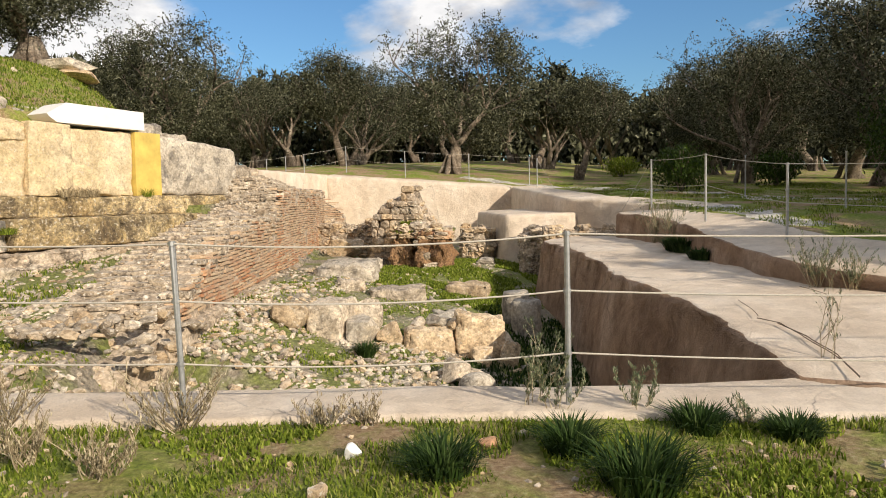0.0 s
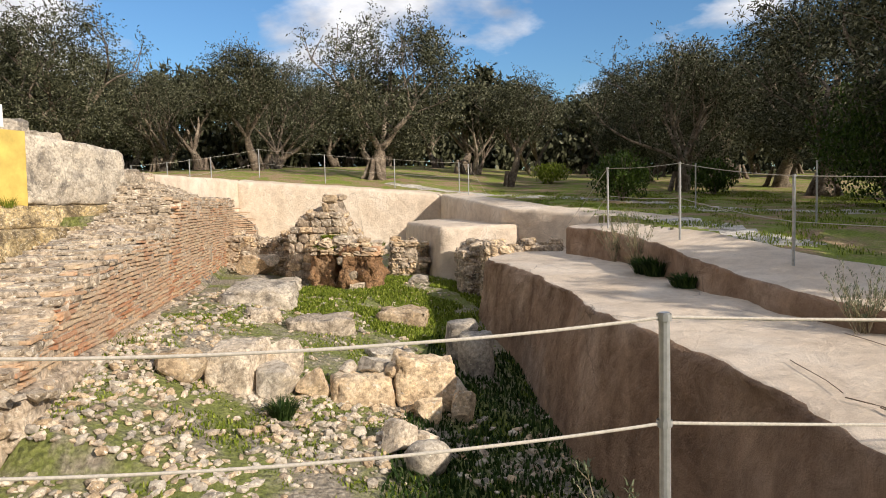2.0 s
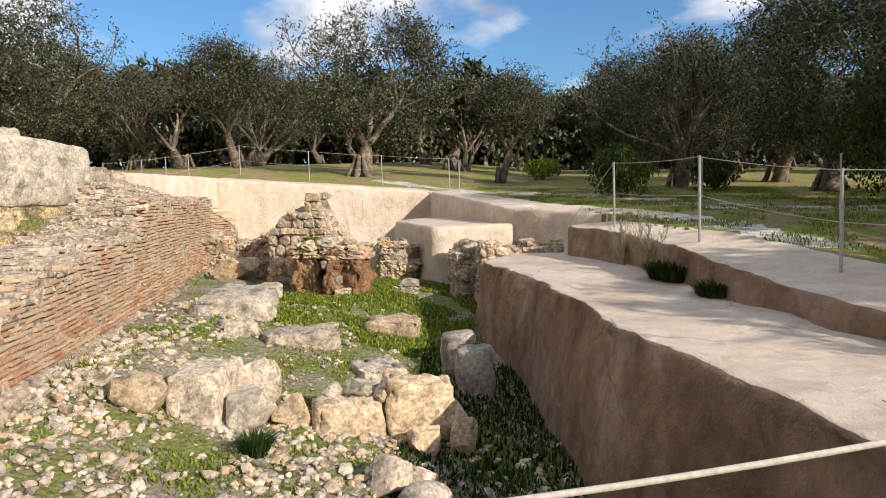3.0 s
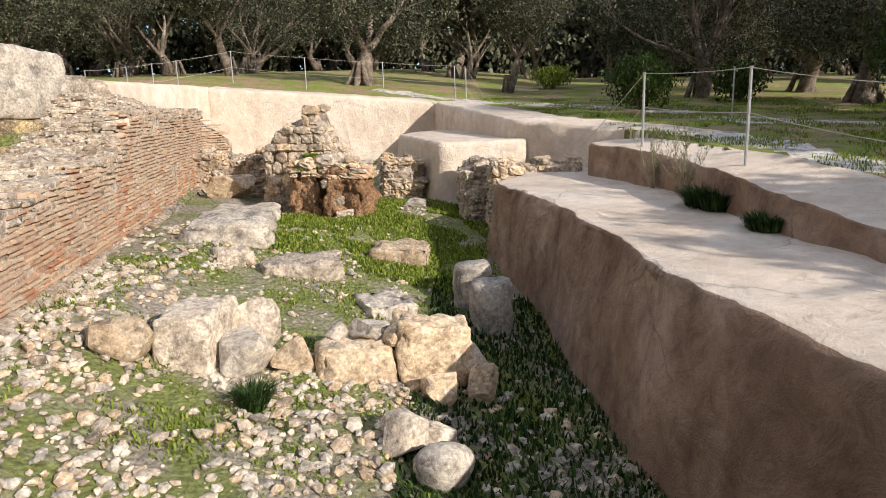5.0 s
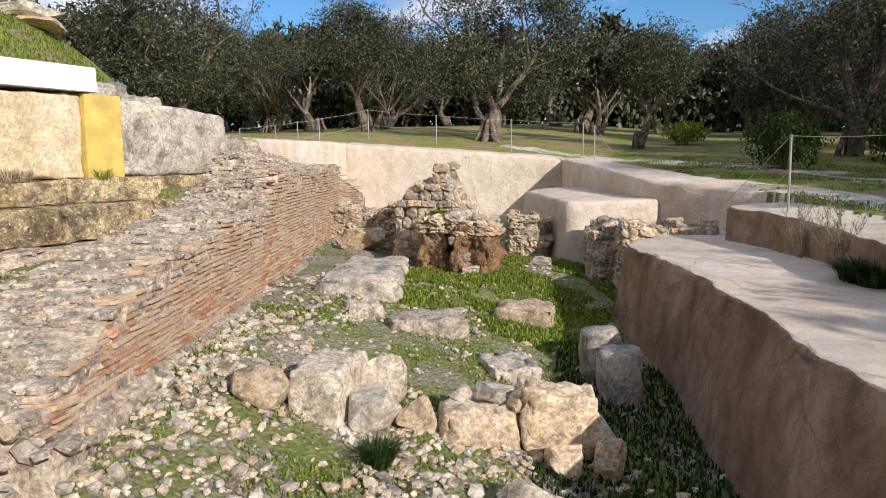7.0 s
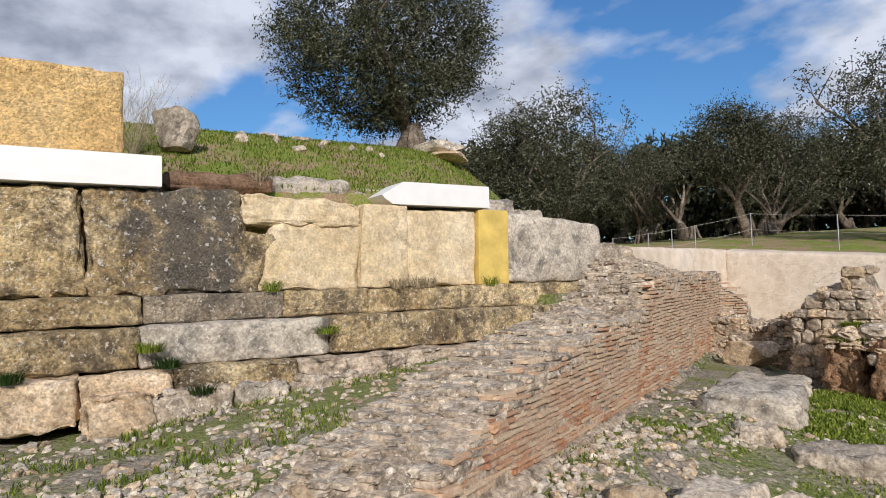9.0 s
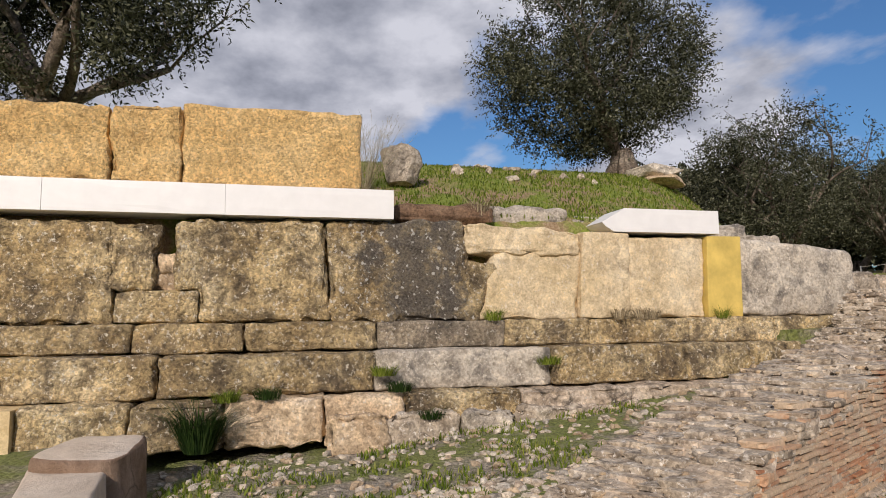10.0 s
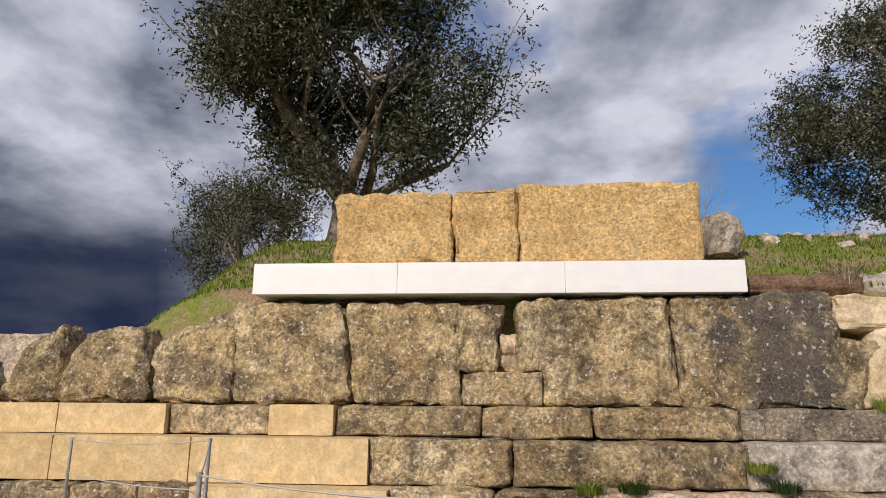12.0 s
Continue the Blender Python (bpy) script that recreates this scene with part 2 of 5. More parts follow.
def ground_mat():
    """Turf, bare red-brown soil and small gravel, by patches."""
    m, nt, bsdf, pos, geo = base_mat("turf_and_soil", 0.97)
    p = noise_node(nt, pos, 0.9, 6, 0.65, 0.5)
    fine = noise_node(nt, pos, 22, 6, 0.75)
    green = ramp_node(nt, fine, [(0.3, (0.08, 0.11, 0.012)), (0.5, (0.19, 0.245, 0.028)), (0.72, (0.36, 0.39, 0.075))])
    soil = ramp_node(nt, fine, [(0.3, (0.17, 0.10, 0.05)), (0.55, (0.37, 0.26, 0.15)), (0.75, (0.58, 0.49, 0.36))])
    col = mix_node(nt, ramp_node(nt, p, [(0.44, (0, 0, 0)), (0.58, (1, 1, 1))]), green, soil)
    nt.links.new(col, bsdf.inputs["Base Color"])
    bumped(nt, bsdf, fine, 0.9, 0.04)
    return m


def pit_mat():
    """Grey rubble earth with thin moss and weeds."""
    m, nt, bsdf, pos, geo = base_mat("rubble_earth", 0.97)
    p = noise_node(nt, pos, 0.8, 6, 0.62, 0.4)
    fine = noise_node(nt, pos, 17, 6, 0.75)
    vo = nt.nodes.new("ShaderNodeTexVoronoi")
    vo.inputs["Scale"].default_value = 14
    nt.links.new(pos, vo.inputs["Vector"])
    soil = ramp_node(nt, fine, [(0.3, (0.18, 0.15, 0.11)), (0.5, (0.36, 0.315, 0.25)), (0.72, (0.57, 0.52, 0.44))])
    soil = mix_node(nt, 0.5, soil, ramp_node(nt, vo.outputs["Distance"], [(0.1, (1.2, 1.17, 1.1)), (0.7, (0.5, 0.47, 0.42))]), "MULTIPLY")
    green = ramp_node(nt, fine, [(0.3, (0.08, 0.10, 0.015)), (0.55, (0.18, 0.22, 0.03)), (0.75, (0.34, 0.36, 0.09))])
    col = mix_node(nt, ramp_node(nt, p, [(0.43, (0, 0, 0)), (0.56, (0.85, 0.85, 0.85))]), soil, green)
    nt.links.new(col, bsdf.inputs["Base Color"])
    bumped(nt, bsdf, math_node(nt, "SUBTRACT", fine, vo.outputs["Distance"]), 0.9, 0.05)
    return m


def brick_mat():
    m, nt, bsdf, pos, geo = base_mat("old_brick", 0.93)
    info = nt.nodes.new("ShaderNodeObjectInfo")
    key = math_node(nt, "FRACT", math_node(nt, "ADD", info.outputs["Random"], geo.outputs["Random Per Island"]))
    red = ramp_node(nt, key, [(0.0, (0.38, 0.16, 0.075)), (0.3, (0.50, 0.25, 0.13)), (0.6, (0.56, 0.35, 0.205)), (1.0, (0.62, 0.49, 0.335))])
    patch = noise_node(nt, pos, 0.75, 5, 0.6, 0.3)
    grain = noise_node(nt, pos, 30, 6, 0.7)
    # lime wash-out and lichen, stronger on the broken upper courses
    sep = nt.nodes.new("ShaderNodeSeparateXYZ")
    nt.links.new(pos, sep.inputs[0])
    up = math_node(nt, "ADD", patch, math_node(nt, "MULTIPLY", sep.outputs["Z"], 0.10))
    col = mix_node(nt, ramp_node(nt, up, [(0.47, (0, 0, 0)), (0.66, (0.65, 0.65, 0.65))]), red, (0.53, 0.42, 0.30))
    smear = noise_node(nt, pos, 5.5, 5, 0.7, 0.6)
    col = mix_node(nt, ramp_node(nt, smear, [(0.49, (0, 0, 0)), (0.61, (0.7, 0.7, 0.7))]), col, (0.54, 0.43, 0.31))
    col = mix_node(nt, ramp_node(nt, smear, [(0.28, (0.7, 0.7, 0.7)), (0.38, (0, 0, 0))]), col, (0.20, 0.14, 0.085))
    col = mix_node(nt, 0.6, col, ramp_node(nt, grain, [(0.3, (0.5, 0.48, 0.45)), (0.6, (1.15, 1.12, 1.1))]), "MULTIPLY")
    nt.links.new(col, bsdf.inputs["Base Color"])
    bumped(nt, bsdf, grain, 0.6, 0.012)
    return m


CONCRETE = concrete_mat("pale_lime_screed", [(0.28, (0.60, 0.485, 0.37)), (0.5, (0.72, 0.61, 0.49)), (0.72, (0.79, 0.70, 0.595))], (0.56, 0.44, 0.33), 0.35)
# brown render for side faces, their shade worked into the tone
BROWN = concrete_mat("brown_render_with_shade", [(0.30, (0.27, 0.165, 0.10)), (0.5, (0.42, 0.28, 0.185)), (0.70, (0.58, 0.43, 0.32))], (0.20, 0.115, 0.065), 0.7)
GROUND, PITMAT, BRICK = ground_mat(), pit_mat(), brick_mat()
OLD = stone_mat("weathered_limestone", [(0.28, (0.29, 0.195, 0.085)), (0.5, (0.53, 0.405, 0.215)), (0.72, (0.74, 0.61, 0.385))], 0.9, 17, pale=(0.76, 0.69, 0.56), pale_at=0.575, dark=(0.10, 0.075, 0.05), dark_at=0.55, bump=1.0, dist=0.05, vary=0.16, grit=0.36, mid_to=0.42)
DARK = stone_mat("lichen_blackened_limestone", [(0.25, (0.24, 0.19, 0.13)), (0.5, (0.34, 0.28, 0.20)), (0.75, (0.52, 0.44, 0.34))], 0.6, 17, pale_at=0.59, dark=(0.065, 0.055, 0.045), dark_at=0.55, bump=1.0, dist=0.06, vary=0.1)


def stained_mat():
    """Pebbly limestone with one broad black lichen stain and white lichen spots."""
    m = OLD.copy()
    m.name = "lichen_stained_limestone"
    nt = m.node_tree
    bsdf = nt.nodes["Principled BSDF"]
    col = bsdf.inputs["Base Color"].links[0].from_socket
    pos = nt.nodes.new("ShaderNodeNewGeometry").outputs["Position"]
    sep = nt.nodes.new("ShaderNodeSeparateXYZ")
    nt.links.new(pos, sep.inputs[0])
    off = math_node(nt, "ABSOLUTE", math_node(nt, "SUBTRACT", sep.outputs["Y"], 6.15))
    edge = math_node(nt, "ADD", math_node(nt, "MULTIPLY", off, 0.30), math_node(nt, "MULTIPLY", noise_node(nt, pos, 1.7, 7, 0.7, 0.5), 1.3))
    col = mix_node(nt, ramp_node(nt, edge, [(0.78, (0.88, 0.88, 0.88)), (1.0, (0, 0, 0))]), col, ramp_node(nt, noise_node(nt, pos, 26, 5, 0.7), [(0.35, (0.035, 0.03, 0.027)), (0.65, (0.17, 0.15, 0.125))]))
    spots = noise_node(nt, pos, 11.0, 3, 0.5)
    col = mix_node(nt, ramp_node(nt, spots, [(0.63, (0, 0, 0)), (0.67, (0.85, 0.85, 0.85))]), col, (0.60, 0.57, 0.51))
    nt.links.new(col, bsdf.inputs["Base Color"])
    return m


STAINED = stained_mat()
GREY = stone_mat("grey_limestone", [(0.25, (0.36, 0.315, 0.255)), (0.5, (0.48, 0.43, 0.36)), (0.75, (0.60, 0.55, 0.47))], 1.3, 18, dark=(0.12, 0.11, 0.10), dark_at=0.585, bump=0.8, dist=0.011, vary=0.14, grit=0.22)
PALE = stone_mat("pale_restored_limestone", [(0.25, (0.60, 0.47, 0.27)), (0.5, (0.70, 0.57, 0.37)), (0.75, (0.76, 0.66, 0.48))], 0.9, 20, pale=(0.72, 0.64, 0.52), dark=(0.40, 0.31, 0.20), dark_at=0.64, bump=0.7, dist=0.03, mid_to=0.78, grit=0.12)
NEWCUT = stone_mat("new_cut_yellow_limestone", [(0.25, (0.54, 0.39, 0.185)), (0.5, (0.64, 0.48, 0.25)), (0.75, (0.70, 0.56, 0.33))], 0.8, 26, pale=(0.70, 0.58, 0.39), pale_at=0.66, dark=(0.42, 0.30, 0.16), dark_at=0.70, bump=0.5, dist=0.012, mid_to=0.88, grit=0.07)
CONGLOM = stone_mat("yellow_conglomerate", [(0.25, (0.66, 0.42, 0.165)), (0.5, (0.77, 0.525, 0.225)), (0.75, (0.82, 0.60, 0.30))], 1.0, 18, pale=(0.80, 0.66, 0.42), pale_at=0.62, dark=(0.46, 0.28, 0.11), dark_at=0.68, bump=1.0, dist=0.05, mid_to=0.82)
RUBBLE = stone_mat("rubble_stone", [(0.25, (0.34, 0.28, 0.21)), (0.5, (0.50, 0.43, 0.345)), (0.75, (0.66, 0.59, 0.50))], 1.9, 20, dark_at=0.64, bump=0.8, dist=0.009, vary=0.25)
TAN = stone_mat("tan_rubble_stone", [(0.25, (0.37, 0.265, 0.165)), (0.5, (0.53, 0.41, 0.275)), (0.75, (0.67, 0.56, 0.42))], 1.9, 20, dark_at=0.66, bump=0.8, dist=0.009, vary=0.2)
MORTAR = stone_mat("lime_mortar_core", [(0.25, (0.33, 0.26, 0.185)), (0.5, (0.49, 0.40, 0.305)), (0.75, (0.63, 0.54, 0.44))], 1.6, 15, dark_at=0.60, bump=0.9, dist=0.016)
CRUST = stone_mat("lichened_core_crust", [(0.25, (0.29, 0.23, 0.165)), (0.5, (0.44, 0.37, 0.285)), (0.75, (0.61, 0.54, 0.45))], 2.4, 18, pale=(0.72, 0.67, 0.60), pale_at=0.58, dark=(0.14, 0.11, 0.08), dark_at=0.60, bump=0.9, dist=0.012, grit=0.3)
EARTH = stone_mat("red_earth_mortar", [(0.25, (0.22, 0.12, 0.06)), (0.5, (0.36, 0.21, 0.11)), (0.75, (0.48, 0.34, 0.21))], 1.8, 15, pale_at=0.66, dark_at=0.72, bump=1.0, dist=0.06)
MARBLE = plain_mat("white_marble", (0.83, 0.82, 0.80), 0.5, vary=0.04, scale=3.0, bump=0.03)
YPAINT = plain_mat("yellow_plaster", (0.64, 0.47, 0.12), 0.9, vary=0.22, scale=2.6, bump=0.1)
METAL = plain_mat("galvanised_steel", (0.42, 0.43, 0.44), 0.45, metal=0.7, vary=0.15, scale=30)
PATHMAT = stone_mat("pale_gravel", [(0.25, (0.45, 0.42, 0.37)), (0.5, (0.58, 0.55, 0.50)), (0.75, (0.68, 0.65, 0.60))], 1.0, 25, bump=0.4, dist=0.01)
ROPE = plain_mat("grey_rope", (0.50, 0.46, 0.40), 0.9, vary=0.2, scale=90)
BARK = stone_mat("olive_bark", [(0.25, (0.08, 0.062, 0.045)), (0.5, (0.22, 0.175, 0.135)), (0.75, (0.44, 0.38, 0.31))], 2.2, 14, pale_at=0.66, dark_at=0.72, bump=1.0, dist=0.06)
LEAF = leaf_mat("olive_leaf", [(0.0, (0.014, 0.016, 0.008)), (0.45, (0.054, 0.059, 0.030)), (0.8, (0.125, 0.13, 0.076)), (1.0, (0.28, 0.28, 0.195))], 0.7, 0.15)
SHRUBLEAF = leaf_mat("shrub_leaf", [(0.0, (0.02, 0.04, 0.008)), (1.0, (0.08, 0.13, 0.02))])
BLADE = leaf_mat("grass_blade", [(0.0, (0.06, 0.10, 0.010)), (0.55, (0.165, 0.225, 0.022)), (0.85, (0.30, 0.34, 0.055)), (1.0, (0.42, 0.38, 0.16))], 0.75, 0.3)
# dark tussock green, lowered further to deepen the ledge's shade
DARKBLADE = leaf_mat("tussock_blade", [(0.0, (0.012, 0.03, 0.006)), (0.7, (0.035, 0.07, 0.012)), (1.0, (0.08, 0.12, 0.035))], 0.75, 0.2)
HERB = leaf_mat("weed_leaf", [(0.0, (0.08, 0.12, 0.014)), (0.6, (0.21, 0.275, 0.03)), (1.0, (0.37, 0.41, 0.08))], 0.75, 0.3)
DRY = leaf_mat("dry_stalk", [(0.0, (0.170, 0.128, 0.076)), (0.6, (0.374, 0.306, 0.187)), (1.0, (0.612, 0.527, 0.374))], 0.85, 0.1)
CURVEBROWN = plain_mat("brown_curve", (0.16, 0.11, 0.075), 0.9, vary=0.3, scale=40)
SAGE = leaf_mat("grey_green_leaf", [(0.0, (0.090, 0.112, 0.060)), (1.0, (0.300, 0.330, 0.195))], 0.7, 0.2)
TIMBER = stone_mat("rotten_timber", [(0.25, (0.10, 0.06, 0.035)), (0.5, (0.21, 0.13, 0.08)), (0.75, (0.30, 0.21, 0.14))], 2.0, 22, pale_at=0.75, dark_at=0.7, bump=0.8, dist=0.03)


# ---- mesh helpers ----
def mesh_of(name, verts, faces, mat, smooth_shade=False):
    me = bpy.data.meshes.new(name)
    me.from_pydata(verts, [], faces)
    me.materials.append(mat)
    if smooth_shade:
        me.shade_smooth()
    return me


def part(name, data, mat, parent=None, label="", at=None):
    """One mesh object under a thing or a part, from a bmesh, a mesh or (verts, faces)."""
    if isinstance(data, bmesh.types.BMesh):
        me = bpy.data.meshes.new(name)
        data.to_mesh(me)
        data.free()
        me.materials.append(mat)
    elif isinstance(data, tuple):
        me = mesh_of(name, data[0], data[1], mat)
    else:
        me = data
    ob = new(name, me)
    if parent:
        ob.parent = parent
    if at:
        ob.matrix_basis = at
    return tagged(ob, label)


def thing(name, label, category, loc=(0, 0, 0), group="", kind=""):
    ob = new(name)
    ob.location = loc
    return tagged(ob, label, category, group, kind)


def block_bm(corners, rough=0.02, cuts=10, rounding=0.03, seed=0, freq=2.0):
    """A hewn stone: corners maps (u, v, w) in 0..1 to a place; faces are worn by noise, arrises are rounded and chipped."""
    bm = bmesh.new()
    bmesh.ops.create_cube(bm, size=2.0)
    bmesh.ops.subdivide_edges(bm, edges=bm.edges[:], cuts=cuts, use_grid_fill=True)
    off = Vector((seed * 7.13, seed * 3.7, seed * 1.9))
    half = [max(0.02, (corners(*a) - corners(*b)).length / 2) for a, b in (((1, .5, .5), (0, .5, .5)), ((.5, 1, .5), (.5, 0, .5)), ((.5, .5, 1), (.5, .5, 0)))]
    r = min(rounding, *[h * 0.8 for h in half])
    for v in bm.verts:
        p = [math.copysign(abs(c) ** 0.75, c) * h for c, h in zip(v.co, half)]
        q = [max(-h + r, min(h - r, c)) for c, h in zip(p, half)]
        d = Vector([a - b for a, b in zip(p, q)])
        edge = sum(1 for c, h in zip(p, half) if abs(c) > h - max(0.09, r)) > 1
        if d.length > r:
            d = d.normalized() * r
        w = corners(*[((a + b) / h + 1) / 2 for a, b, h in zip(q, d, half)])
        out = d.normalized() if d.length > 1e-6 else Vector((0, 0, 0))
        n = noise.fractal((w + off) * freq, 1.0, 2.0, 4) * rough + noise.fractal((w + off) * freq * 5, 1.0, 2.0, 3) * rough * 0.5
        if edge:
            n -= rough * 2.2 * max(0.0, noise.noise((w + off) * 3.1) + 0.1)
        v.co = w + out * n
    flat = rounding < 0.02
    for f in bm.faces:
        f.smooth = not flat
    return bm


def boxed(x0, x1, y0, y1, z0, z1):
    return lambda u, v, w: Vector((x0 + (x1 - x0) * u, y0 + (y1 - y0) * v, z0 + (z1 - z0) * w))


def skewed(x0, x1, yb0, yb1, yt0, yt1, z0, zt0, zt1):
    """A block whose foot and top have their own ends, with a sloping top."""
    def at(u, v, w):
        y = (yb0 + (yb1 - yb0) * v) * (1 - w) + (yt0 + (yt1 - yt0) * v) * w
        return Vector((x0 + (x1 - x0) * u, y, z0 + (zt0 + (zt1 - zt0) * v - z0) * w))
    return at


def rock_mesh(name, mat, seed, rough=0.22, blocky=0.5, sub=2, smooth_shade=True):
    """A loose stone about 1 m across, to be scaled."""
    bm = bmesh.new()
    bmesh.ops.create_icosphere(bm, subdivisions=sub, radius=0.5)
    off = Vector((seed * 5.1, seed * 2.3, seed * 9.7))
    r = random.Random(seed)
    # broken faces
    cuts = [(Vector((r.gauss(0, 1), r.gauss(0, 1), r.gauss(0, 1))).normalized(), r.uniform(0.27, 0.44)) for _ in range(11 if rough > 0.1 else 3)]
    for v in bm.verts:
        p = v.co
        m = max(abs(c) for c in p)
        p = p * ((1 - blocky) + blocky * 0.5 / m * 0.86)
        p = p * (1 + rough * noise.fractal(p * 2.4 + off, 1.0, 2.0, 3))
        for n, lim in cuts:
            over = p.dot(n) - lim
            if over > 0:
                p = p - n * over
        v.co = p * (1 + 0.05 * noise.fractal(p * 7 + off, 1.0, 2.0, 3))
    for f in bm.faces:
        f.smooth = smooth_shade
    me = bpy.data.meshes.new(name)
    bm.to_mesh(me)
    bm.free()
    me.materials.append(mat)
    return me


def densify(pts, step):
    out = []
    for a, b in zip(pts, pts[1:] + pts[:1]):
        n = max(1, int((Vector(b) - Vector(a)).length / step))
        out += [Vector(a).lerp(Vector(b), i / n) for i in range(n)]
    return out


def render_mass(name, label, tops, bottom, batter=0.12, radius=0.07, step=0.16, worn=0.028, side=None):
    """A rendered retaining mass: a plan ring of (x, y, z) on its top edge, wavering, with worn rounded arrises."""
    ring = densify(tops, step)
    n = len(ring)
    # round the corners in plan
    for _ in range(2):
        ring = [ring[i] * 0.5 + (ring[i - 1] + ring[(i + 1) % n]) * 0.25 for i in range(n)]
    area = sum(ring[i].x * ring[(i + 1) % n].y - ring[(i + 1) % n].x * ring[i].y for i in range(n))
    if area < 0:
        ring.reverse()
    nrm = []
    for i in range(n):
        t = ring[(i + 1) % n] - ring[i - 1]
        nrm.append(Vector((t.y, -t.x, 0)).normalized())
    verts, faces = [], []
    levels = 9
    for k in range(levels):
        for p, m in zip(ring, nrm):
            f = k / (levels - 1)
            z = bottom + (p.z - radius - bottom) * f
            q = Vector((p.x, p.y, z)) + m * batter * (1 - f)
            q += m * worn * 1.6 * noise.fractal(q * 0.9, 1.0, 2.0, 4)
            verts.append(q)
    for a in (0.35, 0.7, 1.0):
        for p, m in zip(ring, nrm):
            ang = a * math.pi / 2
            q = Vector((p.x, p.y, p.z - radius + radius * math.sin(ang))) - m * radius * (1 - math.cos(ang))
            q += Vector((0, 0, 1)) * worn * noise.fractal(q * 1.4, 1.0, 2.0, 3) + m * worn * 1.2 * noise.fractal(q * 4.2, 1.0, 2.0, 4) - m * worn * 0.9 * abs(noise.noise(q * 11)) * a
            verts.append(q)
    for k in range(levels + 2):
        for i in range(n):
            j = (i + 1) % n
            faces.append((k * n + i, k * n + j, (k + 1) * n + j, (k + 1) * n + i))
    bm = bmesh.new()
    bv = [bm.verts.new(v) for v in verts]
    bm.verts.index_update()
    for f in faces:
        bm.faces.new([bv[i] for i in f])
    top = bm.faces.new([bv[(levels + 2) * n + i] for i in range(n)])
    bmesh.ops.triangulate(bm, faces=[top])
    for f in bm.faces:
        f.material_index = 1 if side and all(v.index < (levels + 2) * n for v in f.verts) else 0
    for f in bm.faces:
        f.smooth = True
    bmesh.ops.recalc_face_normals(bm, faces=bm.faces[:])
    ob = part(name, bm, CONCRETE)
    if side:
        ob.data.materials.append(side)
    return tagged(ob, label, "retaining wall", kind="structure")


# ---- ground: one sheet to the horizon, sunk where the dig is ----
PATHS = [[(0.2, 21.9), (1.6, 21.2), (3.0, 20.6), (6, 19.5), (6, 18.0), (2.6, 19.6), (1.4, 19.2), (0.1, 20.9)],
         [(-12.0, 30.4), (-7.3, 28.9), (-3.0, 26.2), (0.2, 23.6), (0.0, 22.6), (-3.1, 24.9), (-7.2, 27.6), (-8.6, 28.4), (-12.0, 29.4)],
         [(-0.8, 18.9), (0.6, 17.4), (1.5, 14.9), (2.4, 13.0), (1.5, 12.9), (0.6, 14.6), (-0.3, 16.6), (-1.1, 18.0)]]


def make_ground():
    def axis(lo, hi, fine_lo, fine_hi, step):
        out, v = [], fine_lo
        while v < fine_hi:
            out.append(v)
            v += step
        g, v, s = [], fine_hi, step
        while v < hi:
            g.append(v)
            s *= 1.22
            v += s
        g.append(hi)
        h, v, s = [], fine_lo, step
        while True:
            s *= 1.22
            v -= s
            if v < lo:
                break
            h.append(v)
        h.append(lo)
        return h[::-1] + out + g
    xs, ys = axis(-2500, 2500, -30, 8, 0.16), axis(-2500, 2500, -3, 34, 0.16)
    verts, faces, mats = [], [], []
    for y in ys:
        for x in xs:
            z = ground_z(x, y)
            near = -40 < x < 20 and -10 < y < 50
            if near:
                z += 0.035 * noise.fractal(Vector((x * 0.9, y * 0.9, 0)), 1.0, 2.0, 4) + 0.02 * noise.noise(Vector((x * 4, y * 4, 3)))
            verts.append((x, y, z))
    nx = len(xs)
    for j in range(len(ys) - 1):
        for i in range(nx - 1):
            faces.append((j * nx + i, j * nx + i + 1, (j + 1) * nx + i + 1, (j + 1) * nx + i))
            mats.append(2 if any(inside(xs[i] + 0.15 * noise.noise(Vector((xs[i], ys[j], 0))), ys[j] + 0.2 * noise.noise(Vector((xs[i], ys[j], 5))), q) for q in PATHS) else 1 if inside(xs[i] + 0.08, ys[j] + 0.08, PIT) or (xs[i] < -8.0 and xs[i] > -13.3 and ys[j] < 2 and ys[j] > -9) else 0)
    me = mesh_of("ground", verts, faces, GROUND, True)
    me.materials.append(PITMAT)
    me.materials.append(PATHMAT)
    me.polygons.foreach_set("material_index", mats)
    tagged(new("ground", me), "green turf and stony earth with a sunken excavation", "ground", kind="structure")


make_ground()

# ---- rendered retaining masses ----
render_mass("kerb_south", "pale pinkish lime-rendered kerb along the dig",
            [(3.6, 5.35, 0.04), (2.0, 4.82, 0.05), (1.17, 4.42, 0.055), (0.18, 4.08, 0.055), (-0.82, 3.66, 0.055), (-1.8, 3.17, 0.055), (-2.9, 2.7, 0.055), (-4.2, 2.2, 0.1), (-5.5, 1.85, 0.12), (-8.0, 1.35, 0.16), (-10.2, 0.9, 0.2),
             (-10.4, 1.75, 0.2), (-8.0, 2.0, 0.16), (-5.6, 2.45, 0.12), (-4.3, 2.8, 0.1), (-3.5, 3.15, 0.055), (-2.3, 3.75, 0.055), (-1.1, 4.27, 0.055), (0.04, 4.7, 0.055), (1.15, 5.22, 0.06), (1.9, 5.6, 0.10), (3.4, 6.2, 0.1)], -1.8, 0.05, 0.04, worn=0.012)
